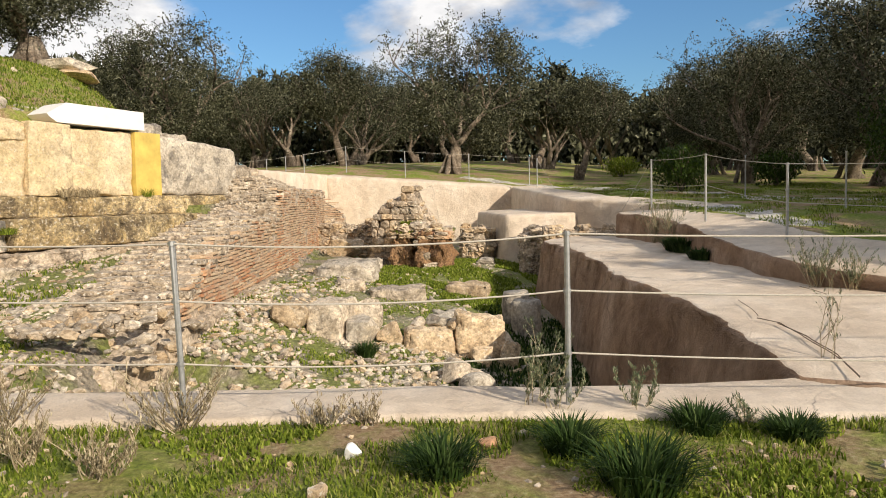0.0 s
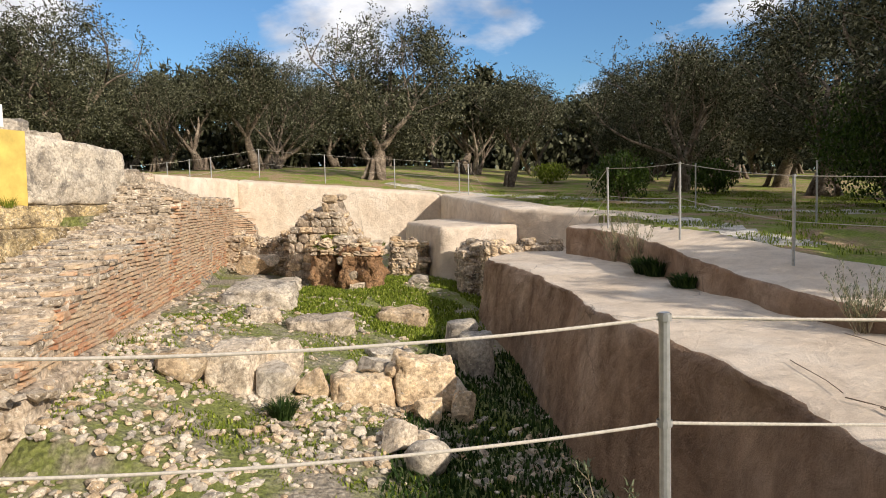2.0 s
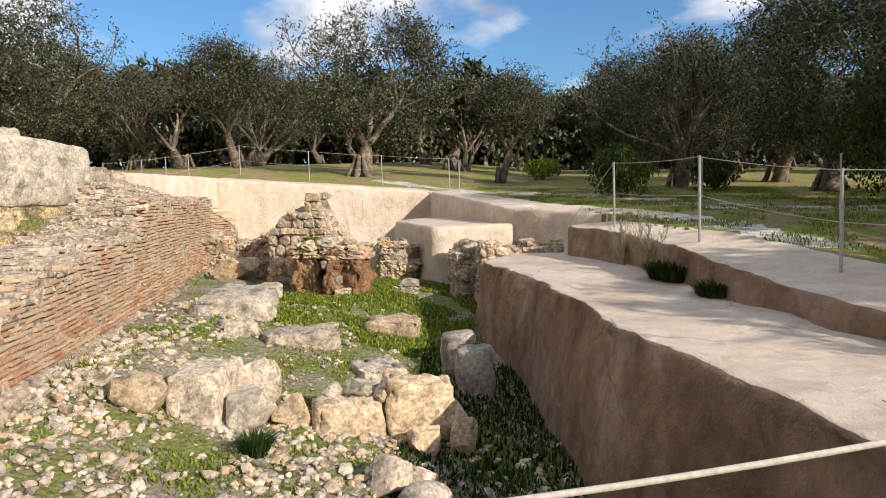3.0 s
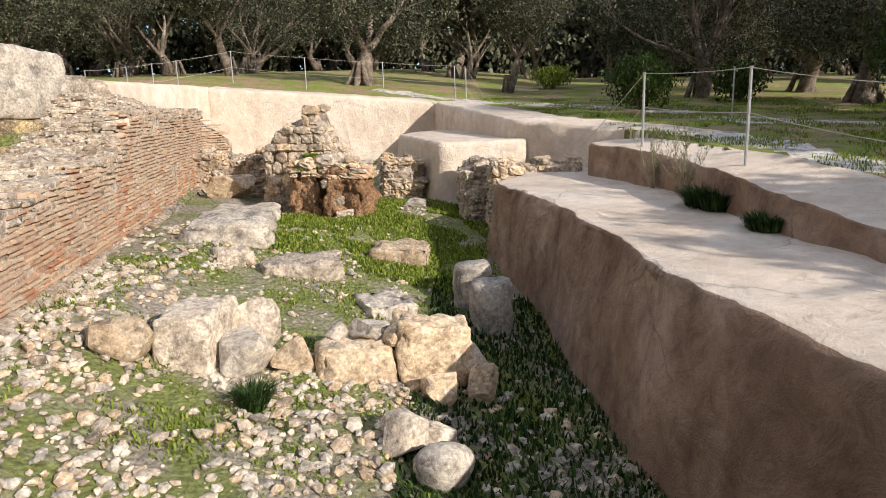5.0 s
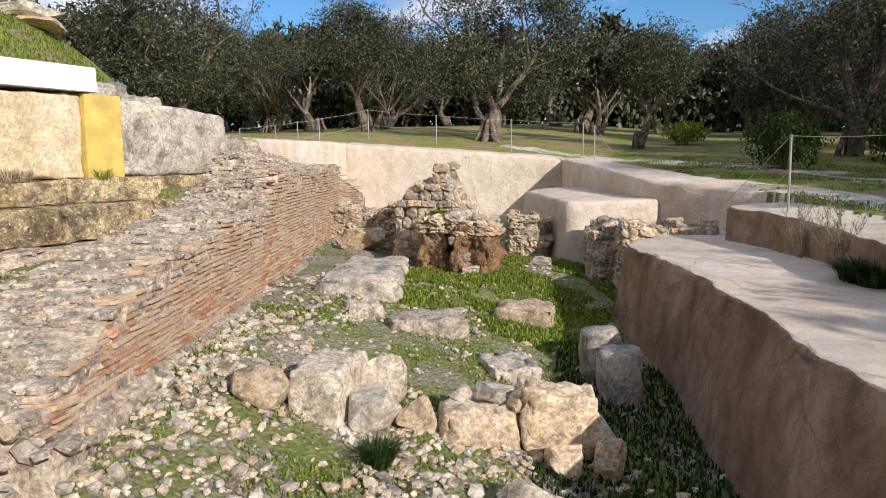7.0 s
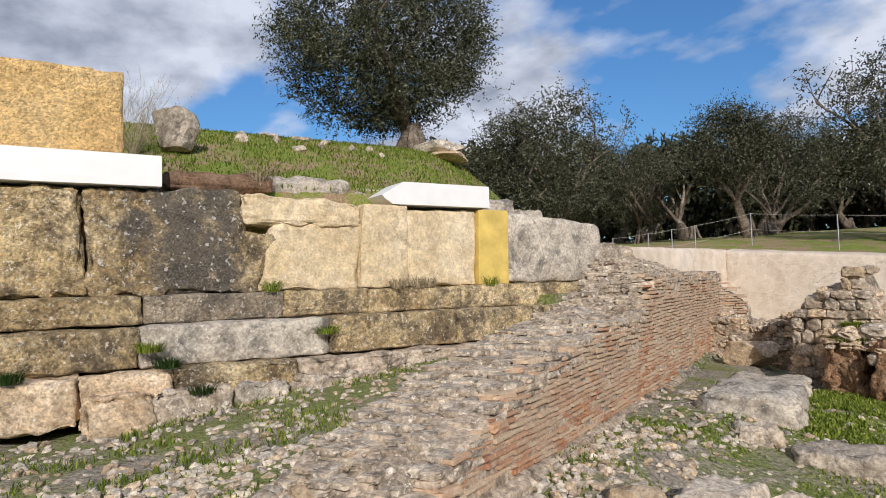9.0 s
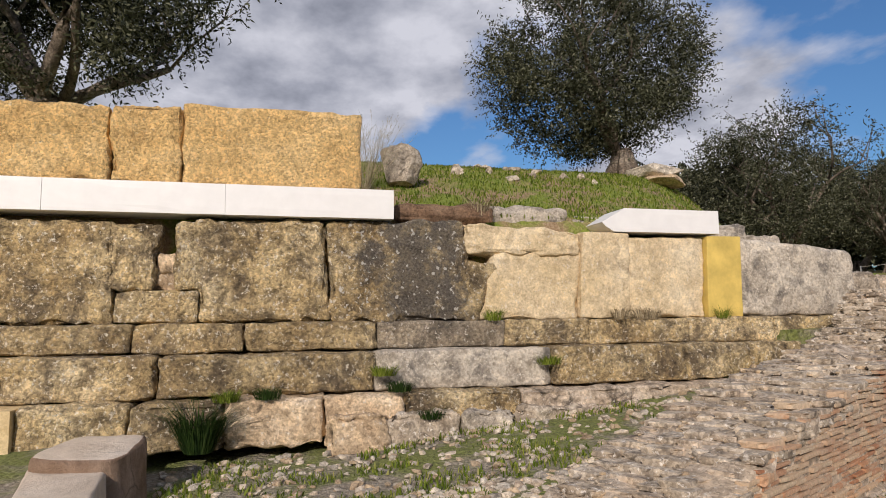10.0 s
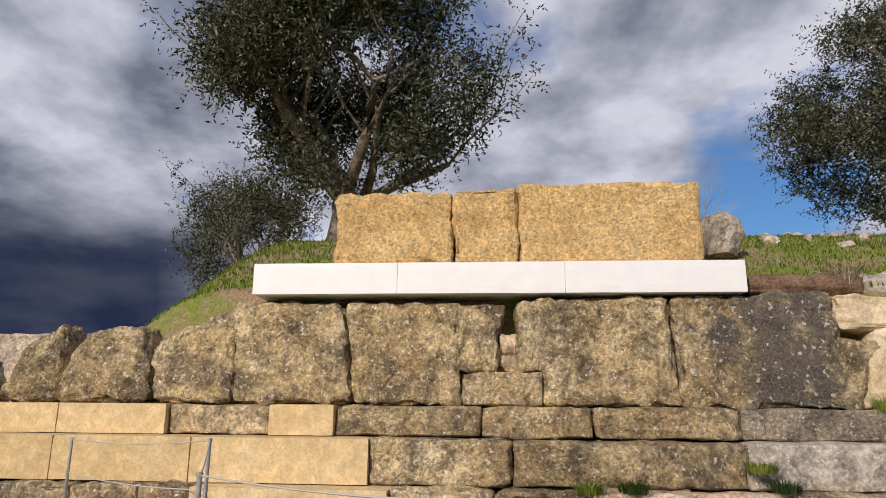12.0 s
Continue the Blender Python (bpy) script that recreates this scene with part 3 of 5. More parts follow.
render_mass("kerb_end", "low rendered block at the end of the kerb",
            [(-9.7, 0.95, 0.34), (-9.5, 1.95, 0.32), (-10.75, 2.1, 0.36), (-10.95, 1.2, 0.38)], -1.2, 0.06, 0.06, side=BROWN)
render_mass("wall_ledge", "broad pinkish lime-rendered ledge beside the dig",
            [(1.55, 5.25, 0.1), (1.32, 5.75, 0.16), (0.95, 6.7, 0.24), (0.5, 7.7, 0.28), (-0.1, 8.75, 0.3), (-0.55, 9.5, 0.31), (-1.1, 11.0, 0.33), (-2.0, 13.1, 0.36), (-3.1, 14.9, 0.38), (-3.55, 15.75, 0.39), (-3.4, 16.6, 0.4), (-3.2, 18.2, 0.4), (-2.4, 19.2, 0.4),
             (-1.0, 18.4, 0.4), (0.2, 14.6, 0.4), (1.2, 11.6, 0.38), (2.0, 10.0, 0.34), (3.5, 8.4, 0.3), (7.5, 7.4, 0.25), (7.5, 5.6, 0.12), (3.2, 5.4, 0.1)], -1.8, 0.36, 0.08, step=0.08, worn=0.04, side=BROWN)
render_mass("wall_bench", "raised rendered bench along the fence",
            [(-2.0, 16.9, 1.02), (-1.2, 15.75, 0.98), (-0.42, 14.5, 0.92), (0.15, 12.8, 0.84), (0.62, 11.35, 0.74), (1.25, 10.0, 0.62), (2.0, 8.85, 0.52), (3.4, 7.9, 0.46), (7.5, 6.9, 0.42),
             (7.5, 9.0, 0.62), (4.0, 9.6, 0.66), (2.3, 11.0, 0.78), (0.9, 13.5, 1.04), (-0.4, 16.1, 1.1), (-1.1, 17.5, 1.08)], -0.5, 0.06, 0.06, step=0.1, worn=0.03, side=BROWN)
render_mass("wall_terrace", "rendered terrace wall with a shaded return",
            [(-8.6, 27.6, 1.97), (-6.6, 24.2, 1.75), (-4.0, 19.7, 1.43), (-2.7, 19.0, 1.34), (-1.4, 18.3, 1.24), (-0.2, 16.6, 1.14), (0.6, 17.2, 1.18), (-0.4, 18.8, 1.27), (-2.6, 20.9, 1.42), (-5.0, 24.0, 1.7), (-7.6, 28.4, 2.0)], -1.2, 0.12, 0.10)
render_mass("wall_box", "rendered rectangular plinth against the terrace",
            [(-5.55, 18.5, 0.98), (-3.7, 19.3, 0.99), (-3.0, 20.5, 1.0), (-6.0, 25.0, 1.02), (-8.0, 26.0, 1.02), (-8.3, 23.0, 1.0)], -1.0, 0.1, 0.12)
render_mass("wall_north", "long pale rendered wall closing the dig",
            [(-16.5, 24.9, 2.72), (-12.0, 26.5, 2.32), (-8.4, 27.7, 1.97), (-7.6, 28.5, 1.97), (-12.0, 27.6, 2.36), (-16.9, 26.0, 2.8)], -1.0, 0.12, 0.14)
render_mass("wall_return", "rendered return wall in dappled shade",
            [(-15.3, 18.4, 2.78), (-15.9, 21.5, 2.78), (-16.5, 25.3, 2.76), (-17.4, 25.5, 2.84), (-17.2, 21.0, 2.84), (-16.2, 18.2, 2.82)], -0.5, 0.12, 0.14)

# ---- temple wall: upright slabs on three steps ----
temple = thing("wall_temple", "ancient temple wall of huge upright limestone slabs", "stone wall", kind="structure")
XF = -13.1


def slab(mat, yb0, yb1, yt0, yt1, zt0, zt1, z0=1.76, xf=XF, depth=0.75, rough=0.07, cuts=26, rounding=0.05, seed=0, label=""):
    return part("stone_block", block_bm(skewed(xf - depth, xf, yb0, yb1, yt0, yt1, z0, zt0, zt1), rough, cuts, rounding, seed), mat, temple, label)


slab(OLD, -8.9, -7.1, -8.6, -7.3, 2.4, 2.6, seed=1)
slab(OLD, -6.95, -5.68, -6.5, -5.75, 2.72, 3.14, seed=2, rounding=0.16)
slab(OLD, -5.83, -4.12, -5.42, -4.3, 2.92, 3.04, seed=3, rounding=0.14, xf=-13.08)
slab(OLD, -4.10, -2.72, -4.22, -2.65, 2.74, 3.42, seed=4, rounding=0.10)
slab(OLD, -2.72, -0.72, -2.75, -0.92, 3.45, 3.42, seed=5)
slab(OLD, -0.69, 1.05, -0.88, 1.0, 3.45, 3.42, seed=6)
slab(OLD, 0.95, 1.62, 0.96, 1.78, 3.42, 3.36, z0=2.31, seed=6, xf=-13.12)
slab(OLD, 1.06, 2.34, 1.06, 2.34, 2.29, 2.29, seed=7, cuts=10, rough=0.035, rounding=0.03)
slab(TAN, 1.55, 2.05, 1.65, 2.0, 2.62, 2.65, z0=2.28, xf=-13.28, depth=0.5, seed=30, cuts=8)
slab(TAN, 1.6, 2.0, 1.65, 1.95, 2.95, 2.9, z0=2.62, xf=-13.3, depth=0.5, seed=31, cuts=8)
slab(OLD, 2.36, 4.5, 2.3, 4.4, 3.45, 3.5, seed=8)
slab(OLD, 2.0, 2.5, 1.93, 2.5, 3.42, 3.45, z0=2.32, seed=8, xf=-13.12)
slab(STAINED, 4.51, 7.22, 4.42, 6.9, 3.5, 3.56, seed=9, label="limestone slab blackened by lichen")
slab(OLD, 6.6, 7.2, 6.8, 7.62, 2.9, 2.75, seed=32, xf=-13.13, cuts=10)
slab(PALE, 7.22, 9.13, 7.5, 9.24, 3.0, 3.05, seed=10, rough=0.035, label="pale restored limestone slab")
slab(PALE, 6.95, 9.24, 6.9, 9.24, 3.54, 3.42, z0=2.95, xf=-13.06, seed=11, rough=0.05)
slab(PALE, 9.15, 10.22, 9.26, 10.24, 3.42, 3.40, seed=12, xf=-13.02, rough=0.012, rounding=0.03)
slab(PALE, 10.24, 11.93, 10.26, 11.97, 3.34, 3.36, seed=13, xf=-13.14, rough=0.03)
slab(YPAINT, 11.94, 12.74, 11.98, 12.77, 3.38, 3.39, seed=14, xf=-13.04, rough=0.004, rounding=0.015, label="flat yellow-plastered filling")
slab(GREY, 12.76, 15.6, 12.79, 15.68, 3.38, 3.14, seed=15, rough=0.035, rounding=0.10, label="grey weathered limestone slab with a rounded end")
part("core", block_bm(boxed(-14.6, -13.6, -8.5, 15.4, 0.2, 2.95), 0.1, 24, 0.1, 40), MORTAR, temple, "rubble core behind the slabs")

steps = thing("temple_steps", "worn limestone steps at the foot of the wall, partly restored", "stone steps", kind="structure")


def step_row(face, back, z0, z1, joints, mats, rough, seed):
    for i, ((a, b), mat) in enumerate(zip(zip(joints, joints[1:]), mats)):
        new_cut = mat in (NEWCUT,)
        part("stone_block", block_bm(boxed(back, face + (0.09 if new_cut else random.uniform(-0.03, 0.03)), a + 0.004, b - 0.004, z0, z1 + (0.0 if new_cut else random.uniform(-0.025, 0.01))),
                                     0.006 if new_cut else rough, 6 if new_cut else 12, 0.012 if new_cut else 0.045, seed + i), mat, steps)


step_row(-12.92, -13.7, 1.28, 1.755, [-9, -7.4, -5.5, -3.67, -1.98, -0.93, 1.38, 3.1, 5.3, 7.6, 9.3, 11.4, 13.4, 15.8], [OLD, NEWCUT, NEWCUT, OLD, NEWCUT, OLD, OLD, OLD, DARK, OLD, OLD, OLD, OLD], 0.03, 50)
step_row(-12.45, -13.4, 0.61, 1.27, [-9, -7.2, -5.2, -3.0, -0.27, 1.86, 5.2, 8.3, 11.0, 13.2, 15.2], [OLD, NEWCUT, NEWCUT, NEWCUT, OLD, OLD, GREY, OLD, OLD, OLD], 0.04, 70)
step_row(-12.0, -13.2, -0.12, 0.60, [-9, -6.4, -4.6, -2.75, 0.1, 1.55, 2.85, 4.35, 5.6, 7.6, 9.6, 12.0], [OLD, OLD, OLD, NEWCUT, OLD, OLD, TAN, TAN, OLD, MORTAR, MORTAR], 0.06, 90)


step_row(-11.75, -12.6, -0.3, 0.34, [4.4, 5.3, 6.5, 7.4, 8.6, 9.5, 10.8, 12.0, 13.2], [TAN, CRUST, GREY, CRUST, MORTAR, CRUST, GREY, MORTAR], 0.09, 100)


def beam(name, label, category, corners, mat, rough, cuts, rounding, seed):
    return tagged(part(name, block_bm(corners, rough, cuts, rounding, seed), mat), label, category)


def marble_beam(label, cuts_at, x0, x1, z0, z1, point=0.0):
    """A white marble course in lengths with hairline joints."""
    ob = thing("marble_beam", label, "marble slab", group="restored marble course")
    for i, (a, b) in enumerate(zip(cuts_at, cuts_at[1:])):
        def corners(u, v, w, a=a, b=b, i=i):
            lo = a + (point * abs(w - 0.35) * 1.6 if i == 0 else 0.0)
            return Vector((x0 + (x1 - x0) * u, lo + (b - lo) * v, z0 + (z1 - z0) * w))
        part("marble_length", block_bm(corners, 0.003, 6, 0.008, 110 + i), MARBLE, ob)
    return ob


marble_beam("long white marble beam of three lengths on the slabs", [-2.45, 0.0, 2.75, 5.60], -13.75, -12.97, 3.545, 4.07)
marble_beam("short white marble slab with one broken end", [9.62, 12.24], -13.8, -12.98, 3.42, 3.89, 0.5)
for y0, y1, z1, rough, seed in ((-1.12, 0.9, 5.36, 0.06, 120), (0.93, 2.0, 5.42, 0.06, 121), (2.03, 5.04, 5.47, 0.03, 122)):
    tagged(beam("conglomerate_block", "", "", boxed(-14.1, -13.15, y0, y1, 4.07, z1), CONGLOM, rough, 18, 0.05 if seed < 122 else 0.05, seed),
           "yellow conglomerate stone block standing on the marble beam", "stone block", "blocks on the marble beam")
beam("timber", "rotten brown timber lying on the wall", "timber", boxed(-13.75, -13.35, 5.7, 7.6, 3.56, 3.92), TIMBER, 0.06, 12, 0.12, 130)
for y0, y1, z1, seed in ((7.5, 9.3, 4.0, 131), (9.35, 10.2, 3.86, 132), (12.4, 13.6, 3.78, 133), (13.7, 14.4, 3.55, 134)):
    beam("coping_stone", "grey lichened stone behind the wall top", "stone", boxed(-14.4, -13.75, y0, y1, 3.3, z1), GREY, 0.07, 10, 0.15, seed)

# ---- trees ----
def tube(path, radii, sides, verts, faces):
    base = len(verts)
    for k, (p, r) in enumerate(zip(path, radii)):
        t = (path[min(k + 1, len(path) - 1)] - path[max(k - 1, 0)]).normalized()
        a = t.orthogonal().normalized()
        b = t.cross(a)
        for i in range(sides):
            ang = 2 * math.pi * i / sides
            verts.append(p + (a * math.cos(ang) + b * math.sin(ang)) * r * (1 + 0.22 * noise.noise(p * 3 + a * math.cos(ang) + b * math.sin(ang))))
    for k in range(len(path) - 1):
        for i in range(sides):
            j = (i + 1) % sides
            faces.append((base + k * sides + i, base + k * sides + j, base + (k + 1) * sides + j, base + (k + 1) * sides + i))


def olive(seed, height, spread, trunk_h, trunk_r, leaves, leaf=0.16, lean=0.25, stems=1, drop=0.1):
    """Trunk and limbs, and a crown of leaf sprays round the twig ends. Returns two meshes."""
    rnd = random.Random(seed)
    tv, tf, tips = [], [], []

    def grow(p, d, r, length, depth):
        n = 5
        path, radii = [p.copy()], [r]
        q = p.copy()
        for k in range(n):
            d = (d + Vector((rnd.uniform(-1, 1), rnd.uniform(-1, 1), rnd.uniform(-0.6, 0.8))) * 0.22).normalized()
            q = q + d * length / n
            path.append(q.copy())
            radii.append(r * (1 - 0.45 * (k + 1) / n))
        tube(path[::2] + path[-1:] if depth > 1 else path, radii[::2] + radii[-1:] if depth > 1 else radii, 9 if depth == 0 else (6 if depth == 1 else 3), tv, tf)
        if depth >= 3:
            tips.append((q, 1.0))
            tips.append((path[3], 0.8))
            return
        if depth >= 2:
            tips.append((q, 1.0))
        for c in range(rnd.choice((3, 4)) if depth else rnd.choice((4, 5))):
            ang = rnd.uniform(0, 2 * math.pi)
            side = Vector((math.cos(ang), math.sin(ang), 0))
            out = (d * 0.5 + side * rnd.uniform(0.55, 1.0) * spread / height * 1.25 + Vector((0, 0, rnd.uniform(0.25, 0.8)))).normalized()
            start = path[-1] if c < 2 or depth == 0 else path[rnd.choice((3, 4))]
            grow(start, out, radii[-1] * rnd.uniform(0.55, 0.8), length * rnd.uniform(0.55, 0.85) if depth else (height - trunk_h) * rnd.uniform(0.32, 0.44), depth + 1)

    for s in range(stems):
        ang = rnd.uniform(0, 6.28)
        grow(Vector((0.2 * s, 0.1 * s, -0.5)), Vector((math.cos(ang) * lean, math.sin(ang) * lean, 1)).normalized(), trunk_r * (1.0 if s == 0 else 0.7), trunk_h + 0.5, 0)
    # root flare
    for _ in range(5):
        ang = rnd.uniform(0, 6.28)
        tube([Vector((math.cos(ang) * trunk_r * 1.9, math.sin(ang) * trunk_r * 1.35, -0.25)), Vector((math.cos(ang) * trunk_r, math.sin(ang) * trunk_r, 0.15)), Vector((math.cos(ang) * trunk_r * 0.4, math.sin(ang) * trunk_r * 0.4, 0.8))],
             [trunk_r * 0.22, trunk_r * 0.3, trunk_r * 0.2], 6, tv, tf)
    # sprays round the twig ends, and more through the lumpy body of the crown
    ends = list(tips)
    mid = sum((t[0] for t in ends), Vector()) / len(ends)
    rx = max(0.8, (sum((t[0].x - mid.x) ** 2 + (t[0].y - mid.y) ** 2 for t in ends) / len(ends)) ** 0.5)
    off = Vector((seed, seed * 0.37, 0))
    while len(tips) < len(ends) + leaves // 50:
        d = Vector((rnd.gauss(0, 1), rnd.gauss(0, 1), rnd.gauss(0, 1))).normalized() * rnd.uniform(0.35, 1.0) ** 0.5
        p = mid + Vector((d.x * rx * 1.45, d.y * rx * 1.45, d.z * rx * (0.85 + drop) - drop * rx))
        if noise.noise(p * 0.62 + off) > -0.02 and p.z > trunk_h * 0.85:
            tips.append((p, 0.8))
    lv, lf = [], []
    per = max(9, leaves // len(tips))
    for tip, wgt in tips:
        rad = rnd.uniform(0.34, 0.62)
        for _ in range(max(2, per // 9)):
            d = Vector((rnd.gauss(0, 1), rnd.gauss(0, 1), rnd.gauss(0.1, 0.8))).normalized()
            a = tip + d * rad * rnd.uniform(0.05, 0.55)
            grow_d = (d + Vector((rnd.uniform(-.5, .5), rnd.uniform(-.5, .5), rnd.uniform(-.6, .4)))).normalized()
            for k in range(9):
                p = a + grow_d * rad * 0.13 * k
                ld = (grow_d * 0.5 + Vector((rnd.gauss(0, 1), rnd.gauss(0, 1), rnd.gauss(0, 1)))).normalized()
                w = ld.orthogonal().normalized()
                w = (w * math.cos(k) + ld.cross(w) * math.sin(k)) * leaf * rnd.uniform(0.14, 0.22)
                l = leaf * rnd.uniform(0.7, 1.3)
                i = len(lv)
                lv += [p, p + ld * l * 0.5 + w, p + ld * l, p + ld * l * 0.5 - w]
                lf.append((i, i + 1, i + 2, i + 3))
    return mesh_of("trunk", tv, tf, BARK, True), mesh_of("crown", lv, lf, LEAF)


def plant_tree(kind, x, y, scale, turn, label, z=None, group="olive grove"):
    root = thing("olive_tree", label, "tree", group=group)
    z = ground_z(x, y) if z is None else z
    root.matrix_basis = pose(x, y, z - 0.03, 0, 0, turn) @ Matrix.Diagonal((scale, scale, scale, 1))
    part("trunk", kind[0], BARK, root)
    part("crown", kind[1], LEAF, root)
    return root


OAK = [olive(11, 7.6, 5.2, 1.3, 0.34, 33000, 0.125, 0.25, 1, 0.6), olive(23, 7.0, 4.8, 1.2, 0.28, 31000, 0.125, 0.35, 2, 0.6), olive(37, 8.2, 5.8, 1.2, 0.40, 36000, 0.125, 0.2, 1, 0.6), olive(41, 6.6, 3.4, 1.6, 0.25, 23000, 0.12, 0.3, 1, 0.4), olive(59, 7.4, 5.0, 1.1, 0.33, 32000, 0.125, 0.45, 2, 0.6)]
FAR = [olive(101, 7.6, 5.2, 1.3, 0.32, 3900, 0.40), olive(103, 7.0, 5.0, 1.2, 0.30, 3700, 0.40, 0.4, 2), olive(107, 8.2, 5.4, 1.4, 0.35, 4000, 0.40)]
BIGTREE = olive(71, 8.0, 7.0, 1.3, 0.5, 90000, 0.12, 0.15, 2, 0.3)
HILLTREE = olive(83, 7.8, 5.8, 0.7, 0.45, 80000, 0.12, 0.06, 1, 0.4)
plant_tree(BIGTREE, -24.4, -3.6, 1.66, 220, "broad old olive tree with bare twisting limbs on the mound")
plant_tree(OAK[1], -27.0, -8.2, 1.1, 120, "dark low olive tree behind the mound")
plant_tree(HILLTREE, -21.5, 15.1, 1.14, 10, "dense round-headed olive tree on the mound")
GROVE = [(-25.2, 25.2, 2, 1.15, 30), (-26.4, 31.6, 1, 0.95, 70), (-19.7, 31.3, 3, 1.1, 110), (-13.1, 31.2, 2, 1.2, 200), (-7.2, 33.8, 3, 0.98, 250), (-0.9, 39.1, 0, 1.05, 15), (0.6, 30.7, 1, 1.04, 300), (2.6, 38.4, 4, 1.05, 140), (5.2, 27.2, 2, 1.05, 60), (7.0, 20.5, 0, 1.15, 95)]
GROVE += [(-23.0, 37.5, 4, 1.1, 10), (4.8, 34.5, 0, 1.15, 170), (-31.0, 30.5, 0, 1.1, 300), (8.5, 26.5, 4, 1.2, 210)]
for i, (x, y, k, s, turn) in enumerate(GROVE):
    plant_tree(OAK[k], x, y, s, turn, "grey-green olive tree with a pale forked trunk in the grove")
for x, y, k, s, turn in ((12.0, 6.2, 0, 1.0, 20), (12.5, 11.0, 2, 1.0, 80), (9.5, 13.6, 4, 0.9, 130), (12.5, 17.5, 1, 1.1, 190)):
    plant_tree(FAR[k % 3], x, y, s, turn, "olive tree east of the dig that shades the ledge")
rnd = random.Random(5)
for i in range(64):
    ang = radians(-30 + 112 * (i + rnd.random()) / 64)
    d = rnd.uniform(42, 66)
    x, y = -math.sin(ang) * d, math.cos(ang) * d
    plant_tree(FAR[rnd.randrange(3)], x, y, rnd.uniform(0.85, 1.15), rnd.uniform(0, 360), "olive tree deep in the shaded grove")


def thicket(seed):
    """A dense mass of undergrowth: stems and many leaves, ragged on top."""
    r = random.Random(seed)
    v, f = [], []
    for _ in range(1700):
        x, y = r.uniform(-4, 4), r.uniform(-1.2, 1.2)
        top = 2.3 + 1.1 * noise.noise(Vector((x * 0.7, y * 0.7, seed)))
        z = top * r.random() ** 0.7
        d = Vector((r.gauss(0, 1), r.gauss(0, 1), r.gauss(0, 1))).normalized()
        w = d.orthogonal() * 0.12
        p = Vector((x, y, z))
        i = len(v)
        v += [p, p + d * 0.22 + w, p + d * 0.44, p + d * 0.22 - w]
        f.append((i, i + 1, i + 2, i + 3))
    return mesh_of("thicket", v, f, LEAF)


THICKET = [thicket(1), thicket(2)]
for i in range(40):
    ang = radians(-34 + 120 * i / 39)
    d = 58 + 16 * ((i * 37) % 11) / 10
    x, y = -math.sin(ang) * d, math.cos(ang) * d
    ob = tagged(part("thicket", THICKET[i % 2], LEAF, at=pose(x, y, ground_z(x, y) - 0.1, 0, 0, math.degrees(ang)) @ Matrix.Diagonal((1.1, 1.2, 1.5, 1))), "dark undergrowth at the back of the grove", "undergrowth", "undergrowth", "stuff")
for x, y, s in ((-40.3, -26.0, 0.6), (-45.5, -27.5, 0.7), (-50.0, -22.0, 0.7)):
    plant_tree(OAK[0], x, y, s, x * 7, "small far olive tree below the storm cloud")


# ---- fence: steel posts with rope strands ----
def post(x, y, h=1.15, r=0.0195, z=None, lean=0.0):
    z = ground_z(x, y) if z is None else z
    ob = thing("fence_post", "grey galvanised steel fence post", "post", (x, y, z), "fence posts")
    v, f = [], []
    tube([Vector((0, 0, -0.1)), Vector((lean * 0.5, 0, h * 0.5)), Vector((lean, 0, h))], [r, r, r], 10, v, f)
    n = len(v)
    f.append(tuple(range(n - 10, n)))
    part("pole", mesh_of("pole", v, f, METAL, False), METAL, ob)
    for k in (0.985, 0.66, 0.30):
        v, f = [], []
        tube([Vector((lean * k, 0, h * k - 0.012)), Vector((lean * k, 0, h * k + 0.012))], [r * 1.35, r * 1.35], 10, v, f)
        part("ring", mesh_of("ring", v, f, METAL, False), METAL, ob)
    return Vector((x, y, z)), h


def strand(a, b, sag, r=0.0065):
    v, f = [], []
    n = 18
    path = [a.lerp(b, i / n) - Vector((0, 0, sag * 4 * (i / n) * (1 - i / n))) for i in range(n + 1)]
    tube(path, [r] * (n + 1), 6, v, f)
    tagged(part("rope", mesh_of("rope", v, f, ROPE, True), ROPE), "thin weathered grey rope strung between the posts", "rope", "fence ropes")


FRONT = [post(4.2, 5.7, z=0.05), post(0.17, 4.25, z=0.06), post(-2.1, 3.12, z=0.06, lean=-0.03), post(-5.48, 2.10, z=0.12, h=1.22), post(-6.78, -0.34, h=1.3), post(-8.84, -1.18, h=1.42), post(-11.0, -4.0, h=1.3)]
for (a, ha), (b, hb) in zip(FRONT, FRONT[1:]):
    for k in (0.985, 0.66, 0.30):
        strand(a + Vector((0, 0, ha * k)), b + Vector((0, 0, hb * k)), 0.05)
BACK = [(5.5, 8.9, 0.55), (1.65, 10.9, 0.70), (0.38, 13.2, 1.02), (-0.96, 15.8, 1.1), (-2.8, 19.9, None), (-4.6, 22.6, None), (-7.2, 27.0, None), (-8.2, 29.0, None), (-11.0, 28.6, None), (-14.0, 27.9, None), (-17.0, 27.4, None), (-17.4, 24.6, None), (-17.8, 23.8, None), (-18.2, 23.0, None), (-19.0, 22.0, None)]
BACK = [post(x, y, 1.15 if i < 4 else 1.25, 0.02, z) for i, (x, y, z) in enumerate(BACK)]
for (a, ha), (b, hb) in zip(BACK, BACK[1:]):
    for k in (0.985, 0.5):
        strand(a + Vector((0, 0, ha * k)), b + Vector((0, 0, hb * k)), 0.03, 0.005)
for x, y in ((2.9, 16.2), (0.9, 20.5), (4.0, 13.0)):
    post(x, y, 1.2, 0.018)

